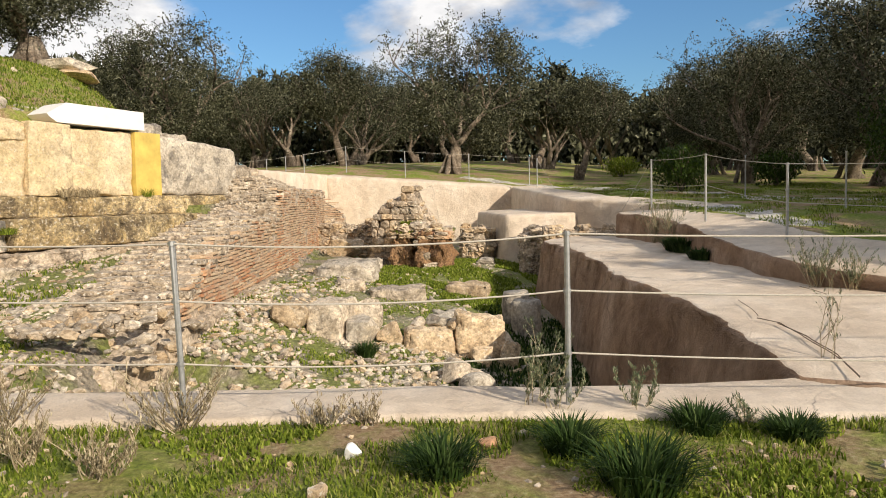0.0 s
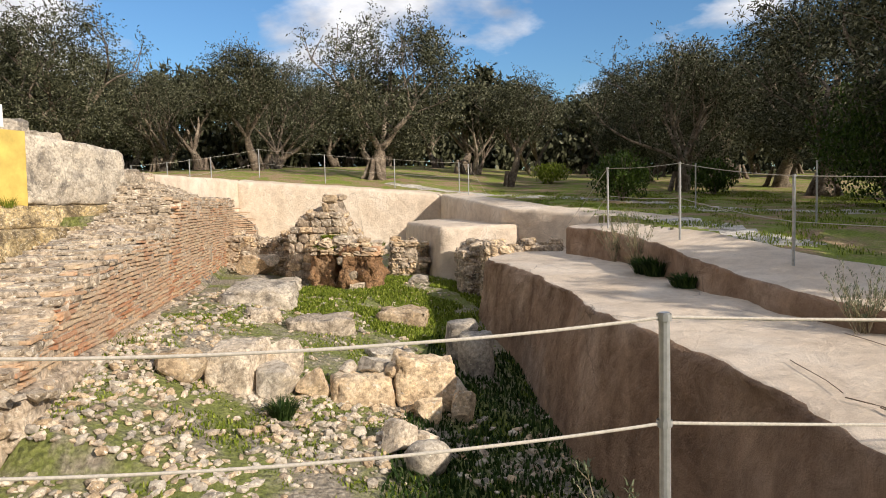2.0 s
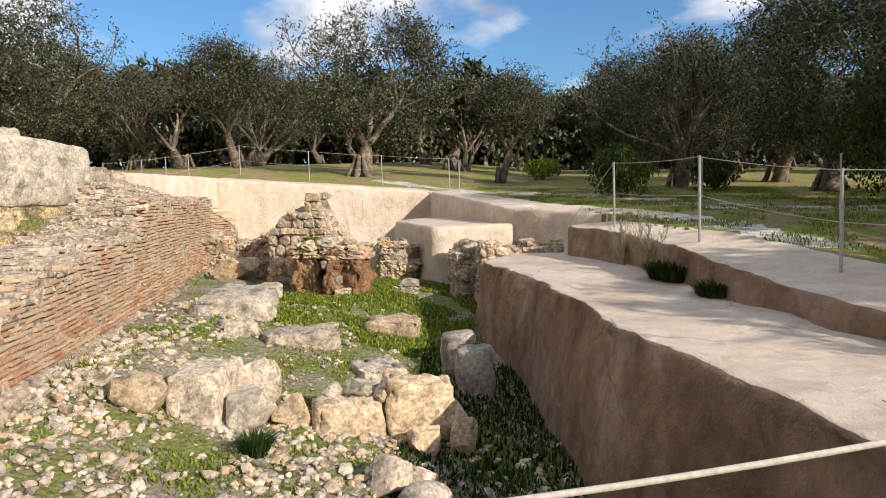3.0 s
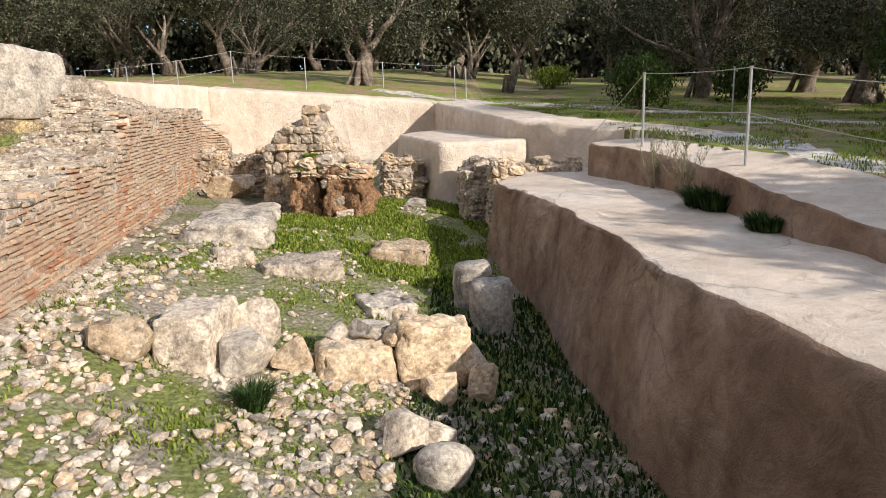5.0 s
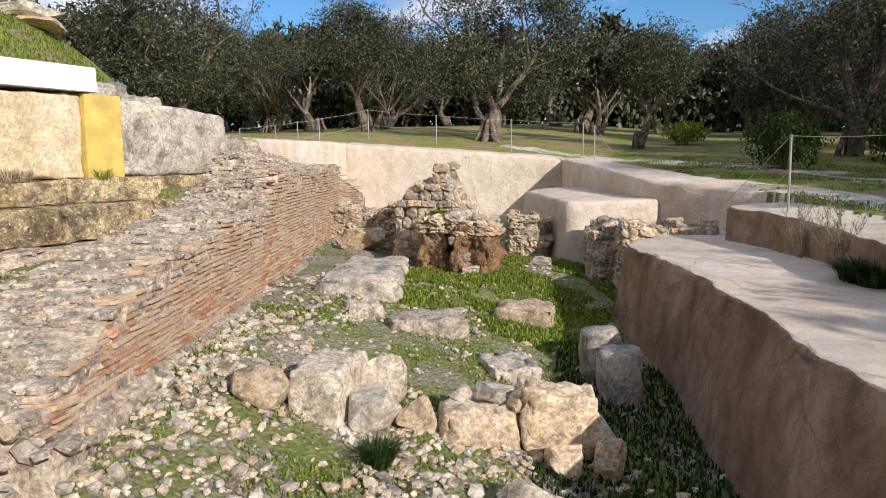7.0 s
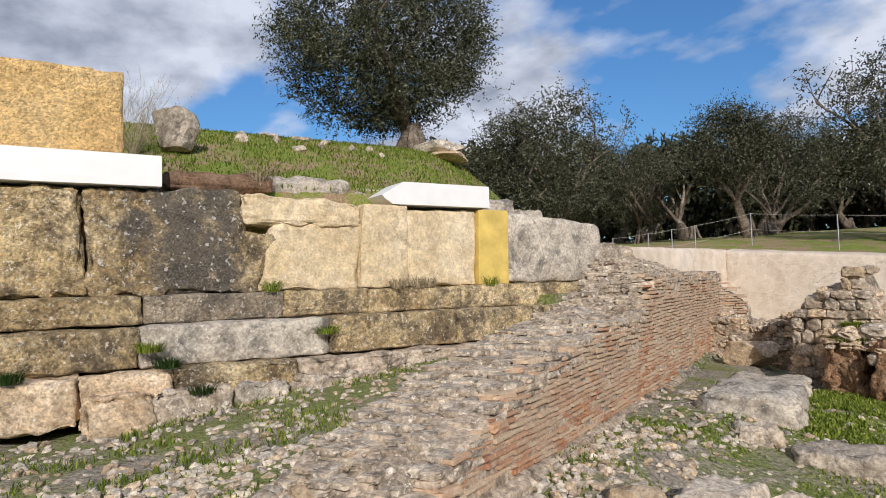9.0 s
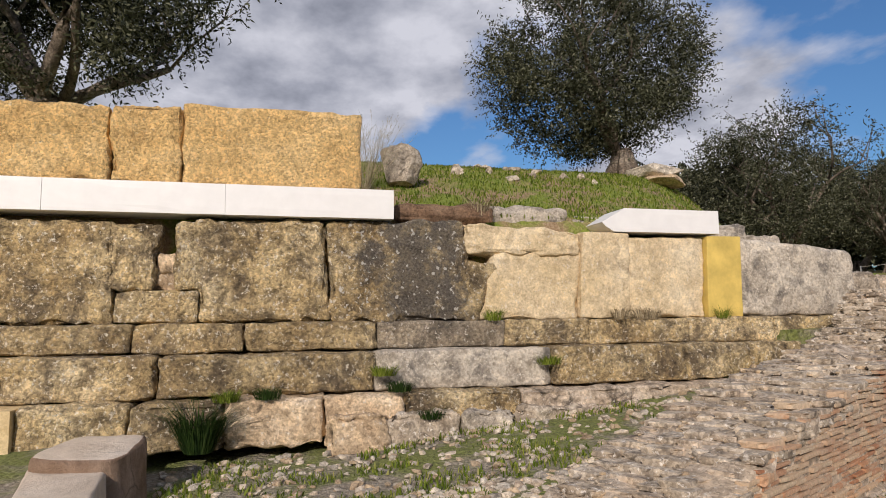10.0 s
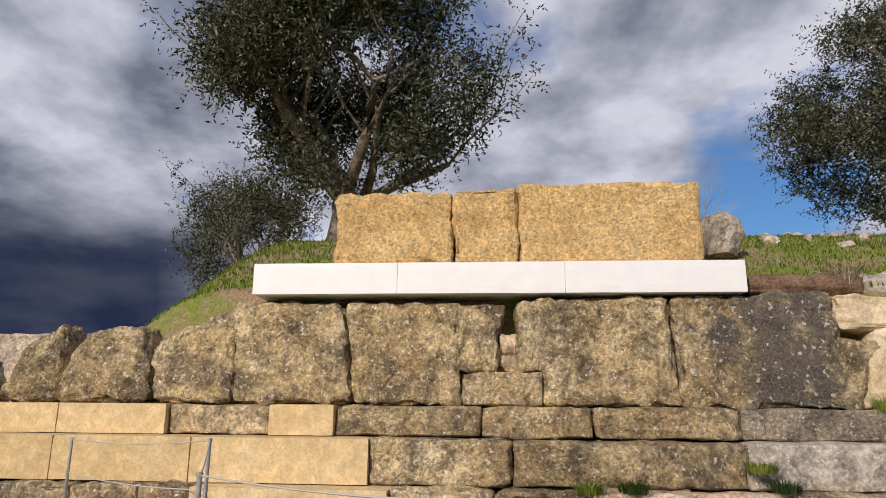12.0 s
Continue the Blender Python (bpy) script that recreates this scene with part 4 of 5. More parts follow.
# ---- brick wall with its broken core ----
BRICK_LEN = math.hypot(BRICK_B[0] - BRICK_A[0], BRICK_B[1] - BRICK_A[1])
ALONG = Vector(((BRICK_B[0] - BRICK_A[0]) / BRICK_LEN, (BRICK_B[1] - BRICK_A[1]) / BRICK_LEN, 0))
OUTW = Vector((ALONG.y, -ALONG.x, 0))
UP = Vector((0, 0, 1))


def on_wall(s, out, z):
    return Vector((BRICK_A[0], BRICK_A[1], 0)) + ALONG * s + OUTW * out + UP * z


brick_wall = thing("wall_brick", "ruined Roman brick wall with a rubble core, broken down towards one end", "brick wall", kind="structure")


def wall_core():
    verts, faces = [], []
    ss = [-1.6 + 0.11 * i for i in range(int((BRICK_LEN + 1.6) / 0.11) + 1)]
    cols = 26
    for s in ss:
        top = brick_top(s) - 0.3 * max(0, -s) - 0.06 + 0.04 * noise.fractal(Vector((s * 2.2, 0, 5)), 1.0, 2.0, 4)
        depth = 1.45 + 0.2 * noise.noise(Vector((s * 0.8, 3, 1)))
        for c in range(cols):
            if c < 7:
                out, z = -0.03 - max(0, -s) * 0.2, -1.0 + (top + 1.0) * c / 6
            elif c < 19:
                b = (c - 6) / 12 * depth
                out, z = -0.03 - b - max(0, -s) * 0.2, core_top(s, b) - 0.03
            else:
                f = (c - 18) / 7
                out, z = -0.03 - depth - 0.3 * f - max(0, -s) * 0.1, core_top(s, depth) * (1 - f) - 0.7 * f
            p = on_wall(s, out, z)
            k = 0.0 if c < 6 and s > 0.2 else 1.0
            p += Vector((noise.noise(p * 3.1), noise.noise(p * 3.1 + UP * 9), noise.fractal(p * 2.6, 1.0, 2.0, 4) * 1.3)) * 0.09 * k
            verts.append(p)
    for j in range(len(ss) - 1):
        for c in range(cols - 1):
            faces.append((j * cols + c, (j + 1) * cols + c, (j + 1) * cols + c + 1, j * cols + c + 1))
    faces.append(tuple(range(cols)))
    faces.append(tuple(reversed(range((len(ss) - 1) * cols, len(ss) * cols))))
    part("core", mesh_of("core", verts, faces, MORTAR, True), MORTAR, brick_wall, "lime mortar and rubble core")


wall_core()


def rubble_field(name, label, places, mats, seed, parent=None, category="rubble"):
    """Many small stones in one mesh for each kind of stone: places are (x, y, z, size)."""
    r = random.Random(seed)
    shapes = []
    for k in range(6):
        bm = bmesh.new()
        bmesh.ops.create_icosphere(bm, subdivisions=1, radius=0.5)
        o = Vector((k * 3.7, seed, k))
        cut = [(Vector((r.gauss(0, 1), r.gauss(0, 1), r.gauss(0, 1))).normalized(), r.uniform(0.26, 0.42)) for _ in range(8)]
        pts = []
        for v in bm.verts:
            p = v.co * (0.85 + 0.5 * noise.noise(v.co * 2.6 + o))
            for n, lim in cut:
                p = p - n * max(0.0, p.dot(n) - lim)
            pts.append(p)
        shapes.append((np.array(pts), [tuple(v.index for v in f.verts) for f in bm.faces]))
        bm.free()
    sets = [([], []) for _ in mats]
    for x, y, z, size in places:
        vs, fs = sets[r.randrange(len(mats))]
        pts, fc = shapes[r.randrange(6)]
        rot = np.array(Euler((r.uniform(-.4, .4), r.uniform(-.4, .4), r.uniform(0, 6.28))).to_matrix())
        q = (pts * np.array((size * r.uniform(0.8, 1.5), size * r.uniform(0.7, 1.1), size * r.uniform(0.45, 0.8)))) @ rot.T + np.array((x, y, z))
        b = len(vs)
        vs.extend(map(tuple, q))
        fs.extend((b + i, b + j, b + k) for i, j, k in fc)
    for (vs, fs), mat in zip(sets, mats):
        if vs:
            ob = part(name, mesh_of(name, vs, fs, mat, False), mat, parent)
            tagged(ob, label, "" if parent else category, kind="stuff")




def broken_top():
    """Flat tiles and stone chips of the core, lying in level courses that step over the wall's broken top."""
    r = random.Random(77)
    shapes = []
    for k in range(6):
        bm = block_bm(lambda u, v, w: Vector((v - 0.5, u - 0.5, w - 0.5)), 0.10, 2, 0.08, 500 + k, 2.3)
        shapes.append(([v.co.copy() for v in bm.verts], [tuple(v.index for v in f.verts) for f in bm.faces]))
        bm.free()
    mats = [CRUST, RUBBLE, MORTAR, BRICK]
    sets = [([], []) for _ in mats]
    ang = math.atan2(ALONG.y, ALONG.x)
    b = 0.09
    while b < 1.5:
        s = -0.5 + r.uniform(0, 0.2)
        while s < BRICK_LEN:
            length = r.uniform(0.12, 0.34)
            c = s + length / 2
            s += length + r.uniform(0.0, 0.03)
            z = core_top(c, b) + 0.07 * noise.fractal(Vector((c * 1.3, b * 2.0, 4)), 1.0, 2.0, 3)
            z = round(z / 0.06) * 0.06 + r.uniform(-0.012, 0.012)
            if r.random() < 0.07:
                continue
            for course in range(3):
                vs, fs = sets[r.choice((0, 0, 0, 1, 2) if b > 0.25 or r.random() < 0.6 else (3, 0, 0, 2))]
                pts, fc = shapes[r.randrange(6)]
                at = on_wall(c + r.uniform(-0.03, 0.03), -b - r.uniform(0.0, 0.08), z - 0.03 - 0.075 * course)
                m = Matrix.Translation(at) @ Euler((radians(r.uniform(-4, 4)), radians(r.uniform(-3, 3)), ang + radians(r.uniform(-9, 9)))).to_matrix().to_4x4() @ Matrix.Diagonal((length * 1.1, r.uniform(0.18, 0.27), r.uniform(0.065, 0.095), 1))
                i = len(vs)
                vs.extend(m @ p for p in pts)
                fs.extend(tuple(i + k for k in f) for f in fc)
        b += 0.13
    for (vs, fs), mat in zip(sets, mats):
        tagged(part("broken_courses", mesh_of("broken_courses", vs, fs, mat, False), mat, brick_wall), "lichened tiles and stones of the wall's broken top", kind="stuff")


broken_top()
core_stones = []
rnd = random.Random(77)
for _ in range(150):
    s = rnd.uniform(-1.9, 0.2)
    b = rnd.uniform(-0.3, 1.5)
    p = on_wall(s, -b - 0.15 * max(0, -s), rnd.uniform(-0.5, 1.0) * max(0.02, core_top(s, max(0, b))) if b > 0 else rnd.uniform(-0.5, -0.1))
    core_stones.append((p.x, p.y, p.z, rnd.uniform(0.12, 0.3)))
for _ in range(260):
    s, b = rnd.uniform(-0.5, BRICK_LEN), rnd.uniform(0.1, 1.5)
    p = on_wall(s, -b, core_top(s, b))
    core_stones.append((p.x, p.y, p.z + 0.01, rnd.uniform(0.06, 0.15)))
rubble_field("rubble", "broken stones bedded in the wall core", core_stones, [RUBBLE, CRUST, TAN], 4, brick_wall)


def brick_mesh(seed, length):
    bm = block_bm(lambda u, v, w: Vector(((v - 0.5) * length, (0.5 - u) * 0.12, (w - 0.5) * 0.046)), 0.006, 1, 0.008, seed, 9.0)
    me = bpy.data.meshes.new("brick")
    bm.to_mesh(me)
    bm.free()
    me.materials.append(BRICK)
    return me


def lay_bricks():
    r = random.Random(31)
    shapes = [(l, brick_mesh(200 + i, l)) for i, l in enumerate((0.17, 0.24, 0.29, 0.33, 0.38))]
    jv, jf = [], []
    count = 0
    # the long face, and the short return at its north end
    for start, run, out_dir, total, main in ((on_wall(0, 0, 0), ALONG, OUTW, BRICK_LEN, True), (on_wall(BRICK_LEN - 0.05, 0, 0), OUTW, -ALONG, 0.5, False)):
        ang = math.atan2(run.y, run.x)
        z, row = -0.12, 0
        while z < 1.95:
            s = (-0.25 if main else 0.0) + 0.13 * (row % 2)
            while s < total:
                length, me = shapes[r.randrange(5)]
                c = s + length / 2
                s += length + r.uniform(0.006, 0.02)
                if main:
                    top = brick_top(c) - 0.3 * max(0, -c) - 0.02 + 0.07 * noise.noise(Vector((c * 1.4, 2, 2)))
                else:
                    top = 1.8 - 0.9 * c + 0.1 * noise.noise(Vector((c * 3, 2, 2)))
                if z > top or r.random() < 0.06 or noise.noise(Vector((c * 0.9, z * 2.3, 7))) > 0.5:
                    continue
                out = r.uniform(-0.022, 0.016) - 0.02 * max(0, noise.noise(Vector((c * 0.8, z * 1.8, 3))))
                m = Matrix.Translation(start + run * c + out_dir * (out - 0.054) + UP * (z + r.uniform(-0.008, 0.008) + 0.035 * noise.noise(Vector((c * 0.6, z * 0.7, 0))))) @ Euler((0, radians(r.uniform(-2.2, 2.2)), ang + radians(r.uniform(-3, 3)))).to_matrix().to_4x4() @ Matrix.Diagonal((1, 1, r.uniform(0.75, 1.25), 1))
                if main and c < 5.2 and count < 300:
                    part("brick", me, BRICK, brick_wall, at=m)
                    count += 1
                else:
                    b = len(jv)
                    jv.extend(m @ v.co for v in me.vertices)
                    jf.extend(tuple(b + i for i in p.vertices) for p in me.polygons)
            z += 0.066
            row += 1
    tagged(part("brickwork", mesh_of("brickwork", jv, jf, BRICK), BRICK, brick_wall, "weathered red and buff brick courses"), kind="stuff")


part("footing", block_bm(lambda u, v, k: on_wall(-0.4 + (BRICK_LEN + 0.3) * v, -0.2 + 0.32 * u, -0.75 + 0.6 * k - 0.05 * u * k), 0.03, 40, 0.05, 430), MORTAR, brick_wall, "pinkish mortar footing under the bricks")
part("return", block_bm(lambda u, v, k: on_wall(BRICK_LEN - 0.02 + 0.55 * u, 0.98 * v - 0.3, -0.6 + (2.35 - 0.75 * v) * k), 0.04, 12, 0.05, 431), MORTAR, brick_wall, "short broken return of the wall")

# ---- loose stones of the dig ----
ROCKS = {}


def stone(name, label, category, x, y, w, h, mat, turn=0.0, depth=None, sink=0.06, z=None, blocky=0.55, group="", seed=None, tilt=0.0, rough=0.2):
    seed = len(ROCKS) if seed is None else seed
    me = rock_mesh(name, mat, seed + 3, rough, blocky, 3, rough < 0.1)
    ROCKS[len(ROCKS)] = me
    xs = [v.co.x for v in me.vertices]
    zs = [v.co.z for v in me.vertices]
    k = (w * 1.1 / (max(xs) - min(xs)), (depth or w * 0.85) * 1.1 / (max(xs) - min(xs)), (h + sink) / (max(zs) - min(zs)))
    z = ground_z(x, y) if z is None else z
    ob = part(name, me, mat, at=pose(x, y, z - sink - min(zs) * k[2], tilt, tilt * 0.5, turn) @ Matrix.Diagonal((*k, 1)))
    return tagged(ob, label, category, group)


ROW = "row of rubble stones across the dig"
FACE = 28
stone("stone", "brown rounded rubble stone in the stone row", "stone", -5.80, 8.86, 0.62, 0.42, TAN, FACE, group=ROW)
beam("stone_pier", "tall squared pale limestone block standing in the row", "stone block",
     lambda u, v, w: Vector((-5.40, 9.46, 0)) + Matrix.Rotation(radians(12), 3, "Z") @ Vector(((u - 0.5) * (0.68 - 0.05 * w), (v - 0.5) * (0.95 - 0.12 * w) + 0.05 * w, 0)) + UP * (-1.1 + (0.84 + 0.06 * v) * w), RUBBLE, 0.05, 14, 0.07, 301)
stone("stone", "rounded block leaning behind the squared pier", "stone", -5.02, 9.98, 0.5, 0.62, RUBBLE, 10, group=ROW)
stone("stone", "grey rough rubble stone in the stone row", "stone", -4.80, 9.48, 0.52, 0.44, GREY, FACE, group=ROW)
stone("stone", "round tan rubble stone in the stone row", "stone", -4.40, 9.72, 0.44, 0.40, TAN, FACE, group=ROW)
def hewn(name, label, category, x, y, w, d, h, turn, mat, seed, rough=0.06, sink=0.15, z=None, group="", taper=0.1, tip=0.0):
    """A roughly squared stone, set by its middle, bedded in the ground."""
    z = ground_z(x, y) if z is None else z
    m = Matrix.Rotation(radians(turn), 3, "Z")
    c = Vector((x, y, z - sink))
    ob = part(name, block_bm(lambda u, v, k: c + m @ Vector(((u - 0.5) * w * (1 - taper * k), (v - 0.5) * d * (1 - taper * k), (h + sink) * k + tip * (u - 0.5) * k)), rough, 11, min(0.07, h * 0.2), seed, 2.6), mat)
    return tagged(ob, label, category, group)


hewn("stone", "long tan rubble stone in the stone row", "stone", -3.84, 10.08, 0.92, 0.5, 0.36, FACE + 2, TAN, 311, group=ROW)
hewn("stone", "big ochre rubble block at the end of the row", "stone", -3.08, 10.52, 0.90, 0.6, 0.68, FACE, TAN, 312, 0.08, group=ROW, tip=-0.1)
stone("stone", "small pale stone lying on the row", "stone", -4.10, 10.2, 0.26, 0.16, RUBBLE, FACE, z=-0.74, group=ROW)
stone("stone", "flat pale stone lying on the row", "stone", -3.74, 10.32, 0.44, 0.22, GREY, FACE, z=-0.76, group=ROW)
stone("stone", "flat pale stone lying on the row", "stone", -3.42, 10.25, 0.30, 0.15, TAN, 60, z=-0.72, group=ROW)
stone("stone", "tan stone under the end block", "stone", -2.82, 10.05, 0.36, 0.30, TAN, FACE, group=ROW)
stone("stone", "broken brown stone at the end of the row", "stone", -2.46, 10.25, 0.34, 0.44, TAN, 60, group=ROW)
stone("stone", "broken brown stone at the end of the row", "stone", -2.62, 10.55, 0.34, 0.5, RUBBLE, 10, group=ROW)
stone("stone", "white fractured stone lying in the cobbles", "stone", -2.85, 9.02, 0.42, 0.36, RUBBLE, 70, tilt=12)
stone("stone", "white fractured stone lying in the cobbles", "stone", -2.62, 9.22, 0.36, 0.2, RUBBLE, 20)
stone("boulder", "smooth blue-grey boulder in the cobbles", "boulder", -2.38, 8.72, 0.50, 0.36, GREY, 20, blocky=0.1, rough=0.08)
for i, (x, y, w, h, d, turn, mat) in enumerate(((-7.75, 13.5, 1.5, 0.20, 1.9, 28, GREY), (-5.85, 12.6, 1.3, 0.17, 0.95, 30, RUBBLE), (-4.85, 14.2, 1.05, 0.22, 0.95, 15, TAN), (-4.3, 12.0, 0.72, 0.13, 1.0, 40, GREY), (-8.9, 15.6, 1.5, 0.18, 1.9, 28, GREY), (-6.9, 12.2, 0.7, 0.16, 0.6, 50, RUBBLE))):
    hewn("stone_slab", "flat worn foundation slab sunk in the earth", "stone slab", x, y, w, d, h, turn, mat, 330 + i, 0.09, 0.25, group="foundation slabs", taper=0.10)


def column_stub(x, y, h, r, seed):
    v, f = [], []
    n, rows = 28, 9
    for k in range(rows):
        for i in range(n):
            a = 2 * math.pi * i / n
            rr = r * (1.05 - 0.06 * k / (rows - 1)) - (0.03 if k == rows - 1 else 0)
            p = Vector((math.cos(a) * rr, math.sin(a) * rr, -0.1 + (h + 0.1) * k / (rows - 1)))
            v.append(p + Vector((p.x, p.y, 0.3 if k == rows - 1 else 0)) * 0.09 * noise.fractal(p * 4 + Vector((seed, 0, 0)), 1.0, 2.0, 3))
    for k in range(rows - 1):
        for i in range(n):
            j = (i + 1) % n
            f.append((k * n + i, k * n + j, (k + 1) * n + j, (k + 1) * n + i))
    c = len(v)
    v.append(Vector((0, 0, h - 0.05)))
    f += [((rows - 1) * n + i, (rows - 1) * n + (i + 1) % n, c) for i in range(n)]
    ob = part("column_stub", mesh_of("column_stub", v, f, GREY, True), GREY, at=pose(x, y, ground_z(x, y)))
    tagged(ob, "broken grey stone column drum standing by the ledge", "column", "column stubs")


column_stub(-2.80, 12.2, 0.66, 0.285, 1)
column_stub(-3.20, 12.75, 0.64, 0.28, 2)


# ---- ruined pier and low rubble walls: stones bedded in earth mortar ----
def ruin(name, label, x, y, w, d, h, turn, n, seed, mats, taper=0.35):
    r = random.Random(seed)
    base = ground_z(x, y)
    root = thing(name, label, "ruined wall", (x, y, base))
    root.matrix_basis = pose(x, y, base, 0, 0, turn)

    def prof(u):
        return h * (1 - taper * abs(u * 2) ** 1.6) + 0.16 * noise.noise(Vector((u * 5, seed, 0)))

    part("core", block_bm(lambda u, v, k: Vector(((u - 0.5) * w * (0.92 - 0.25 * k), (v - 0.5) * d * (0.9 - 0.3 * k), -0.15 + (prof((u - 0.5) * 0.9) * 0.93 + 0.15) * k)), 0.14, 18, 0.1, seed), EARTH, root, "earth and mortar core")
    meshes = [rock_mesh("stone", m, seed + i, 0.24, 0.7, 2, False) for m in mats for i in range(4)]
    for i in range(n):
        face = r.random()
        k = r.random()
        shrink = 1 - 0.28 * k
        if face < 0.42:
            u, v = r.uniform(-0.5, 0.5), -0.5
        elif face < 0.6:
            u, v = 0.5, r.uniform(-0.5, 0.5)
        elif face < 0.78:
            u, v = -0.5, r.uniform(-0.5, 0.5)
        else:
            u, v, k = r.uniform(-0.5, 0.5), r.uniform(-0.5, 0.5), 1.0
        s = r.uniform(0.2, 0.5) if k < 0.95 else r.uniform(0.16, 0.36)
        z = prof(u * 0.9) * k
        part("stone", meshes[r.randrange(len(meshes))], None, root, at=pose(u * w * shrink * 0.88, v * d * shrink * 0.88, max(0.05, z), r.uniform(-25, 25), r.uniform(-25, 25), r.uniform(0, 360)) @ Matrix.Diagonal((s * 1.2, s, s * 0.75, 1)))
    return root


def chip_mesh(mat, seed):
    """A broken squarish building stone of unit size."""
    bm = block_bm(lambda u, v, w: Vector((u - 0.5 + 0.12 * (w - 0.5) * math.sin(seed), v - 0.5, (w - 0.5) * (1 + 0.25 * (u - 0.5) * math.cos(seed)))), 0.16, 3, 0.12, seed, 1.7)
    for f in bm.faces:
        f.smooth = False
    me = bpy.data.meshes.new("stone")
    bm.to_mesh(me)
    bm.free()
    me.materials.append(mat)
    return me


def masonry(root, x, y, turn, w, d, z0, prof, seed, mats, courses=0.15, faces="fblr"):
    """Rough stones laid in courses round a core, up to prof(u) along the width; each stone is a part."""
    r = random.Random(seed)
    meshes = [chip_mesh(m, seed + 7 * i) for m in mats for i in range(5)]
    frame_m = pose(x, y, 0, 0, 0, turn)
    top = max(prof(-0.4), prof(0), prof(0.4))
    z = z0
    while z < top + courses:
        h = courses * r.uniform(0.75, 1.3)
        for side in faces:
            run = w if side in "fb" else d
            a = -run / 2 + r.uniform(-0.05, 0.05)
            while a < run / 2 - 0.04:
                l = r.uniform(0.15, 0.36)
                c = a + l / 2
                a += l + 0.01
                u, v = (c, -d / 2 if side == "f" else d / 2) if side in "fb" else (-w / 2 if side == "l" else w / 2, c)
                if z + h * 0.5 > prof(u / w) + 0.07 * noise.noise(Vector((u * 3, v * 3, seed))):
                    continue
                t = 0 if side in "fb" else 90
                part("stone", meshes[r.randrange(len(meshes))], None, root, at=frame_m @ pose(u + r.uniform(-.04, .04), v + r.uniform(-.04, .04), z + h / 2, r.uniform(-9, 9), r.uniform(-9, 9), t + r.uniform(-12, 12)) @ Matrix.Diagonal((l * 1.02, r.uniform(0.2, 0.3), h * 1.02, 1)))
        z += h
    # loose stones over the broken top
    for _ in range(int(w * d * 16)):
        u, v = r.uniform(-0.46, 0.46), r.uniform(-0.46, 0.46)
        k = r.uniform(0.12, 0.26)
        part("stone", meshes[r.randrange(len(meshes))], None, root, at=frame_m @ pose(u * w, v * d, prof(u) - 0.02, r.uniform(-20, 20), r.uniform(-20, 20), r.uniform(0, 180)) @ Matrix.Diagonal((k * 1.4, k, k * 0.7, 1)))


def masonry_core(root, x, y, turn, w, d, z0, prof, seed, mat, rough=0.08):
    m = pose(x, y, 0, 0, 0, turn)
    part("core", block_bm(lambda u, v, k: m @ Vector(((u - 0.5) * w, (v - 0.5) * d, z0 - 0.2 + (prof(u - 0.5) - 0.04 - z0 + 0.2) * k)), rough, 14, 0.06, seed), mat, root, "earth and mortar core")


def ruin(name, label, x, y, w, d, turn, prof, seed, mats):
    root = thing(name, label, "ruined wall", (0, 0, 0))
    z0 = ground_z(x, y) - 0.05
    masonry_core(root, x, y, turn, w + 0.14, d + 0.14, z0, prof, seed, MORTAR)
    masonry(root, x, y, turn, w, d, z0, prof, seed, mats)
    return root


pier = thing("ruined_pier", "stump of a rubble and brick pier overgrown with grass", "ruined wall", (0, 0, 0))
# two earth-brown stumps in front, rubble masonry rising behind them
for x, y, w, d, top, seed in ((-7.78, 16.55, 0.72, 0.8, 0.55, 410), (-6.82, 16.45, 0.88, 0.8, 0.55, 411)):
    part("pier_face", block_bm(lambda u, v, k, x=x, y=y, w=w, d=d, top=top: Vector((x + (u - 0.5) * w * (1 - 0.1 * k), y + (v - 0.5) * d * (1 - 0.12 * k), -0.6 + (top + 0.6) * k)), 0.17, 20, 0.05, seed), EARTH, pier, "stump of earth-brown mortar and brick")
    masonry(pier, x, y + 0.06, 4, w * 0.9, d * 0.86, 0.40, lambda u, top=top: top + 0.1 + 0.12 * math.sin(9 * u + top), seed, [TAN, MORTAR, BRICK], 0.12, "flr")
back_top = lambda u: ramp(u, [(-0.5, 0.95), (-0.36, 1.28), (-0.2, 1.5), (-0.05, 1.55), (0.02, 1.82), (0.14, 1.85), (0.2, 1.45), (0.36, 1.1), (0.5, 0.6)])
masonry_core(pier, -8.2, 17.35, 8, 1.86, 0.9, -0.5, back_top, 412, MORTAR)
masonry(pier, -8.2, 17.35, 8, 1.75, 0.8, -0.5, back_top, 413, [TAN, CRUST, MORTAR], 0.2)
for du, dv, z, k in ((0.0, -0.95, 0.72, 0.42), (0.42, -0.85, 0.62, 0.4), (0.35, -1.2, -0.05, 0.3), (0.1, -1.25, 0.3, 0.22), (0.75, -0.75, 0.6, 0.34), (0.5, -1.25, -0.35, 0.34)):
    part("stone", chip_mesh(RUBBLE if k > 0.3 else CRUST, int(k * 100)), None, pier, at=pose(-7.3 + du, 17.35 + dv, z, 12, -8, 30 * du) @ Matrix.Diagonal((k, k * 0.8, k * 0.7, 1)), label="pale stone bedded in the stump")
ruin("ruined_wall", "low rubble wall running behind the pier", -10.6, 18.9, 3.4, 0.7, 8, lambda u: 0.72 + 0.45 * max(0, u) + 0.1 * math.sin(11 * u), 402, [MORTAR, CRUST, TAN])
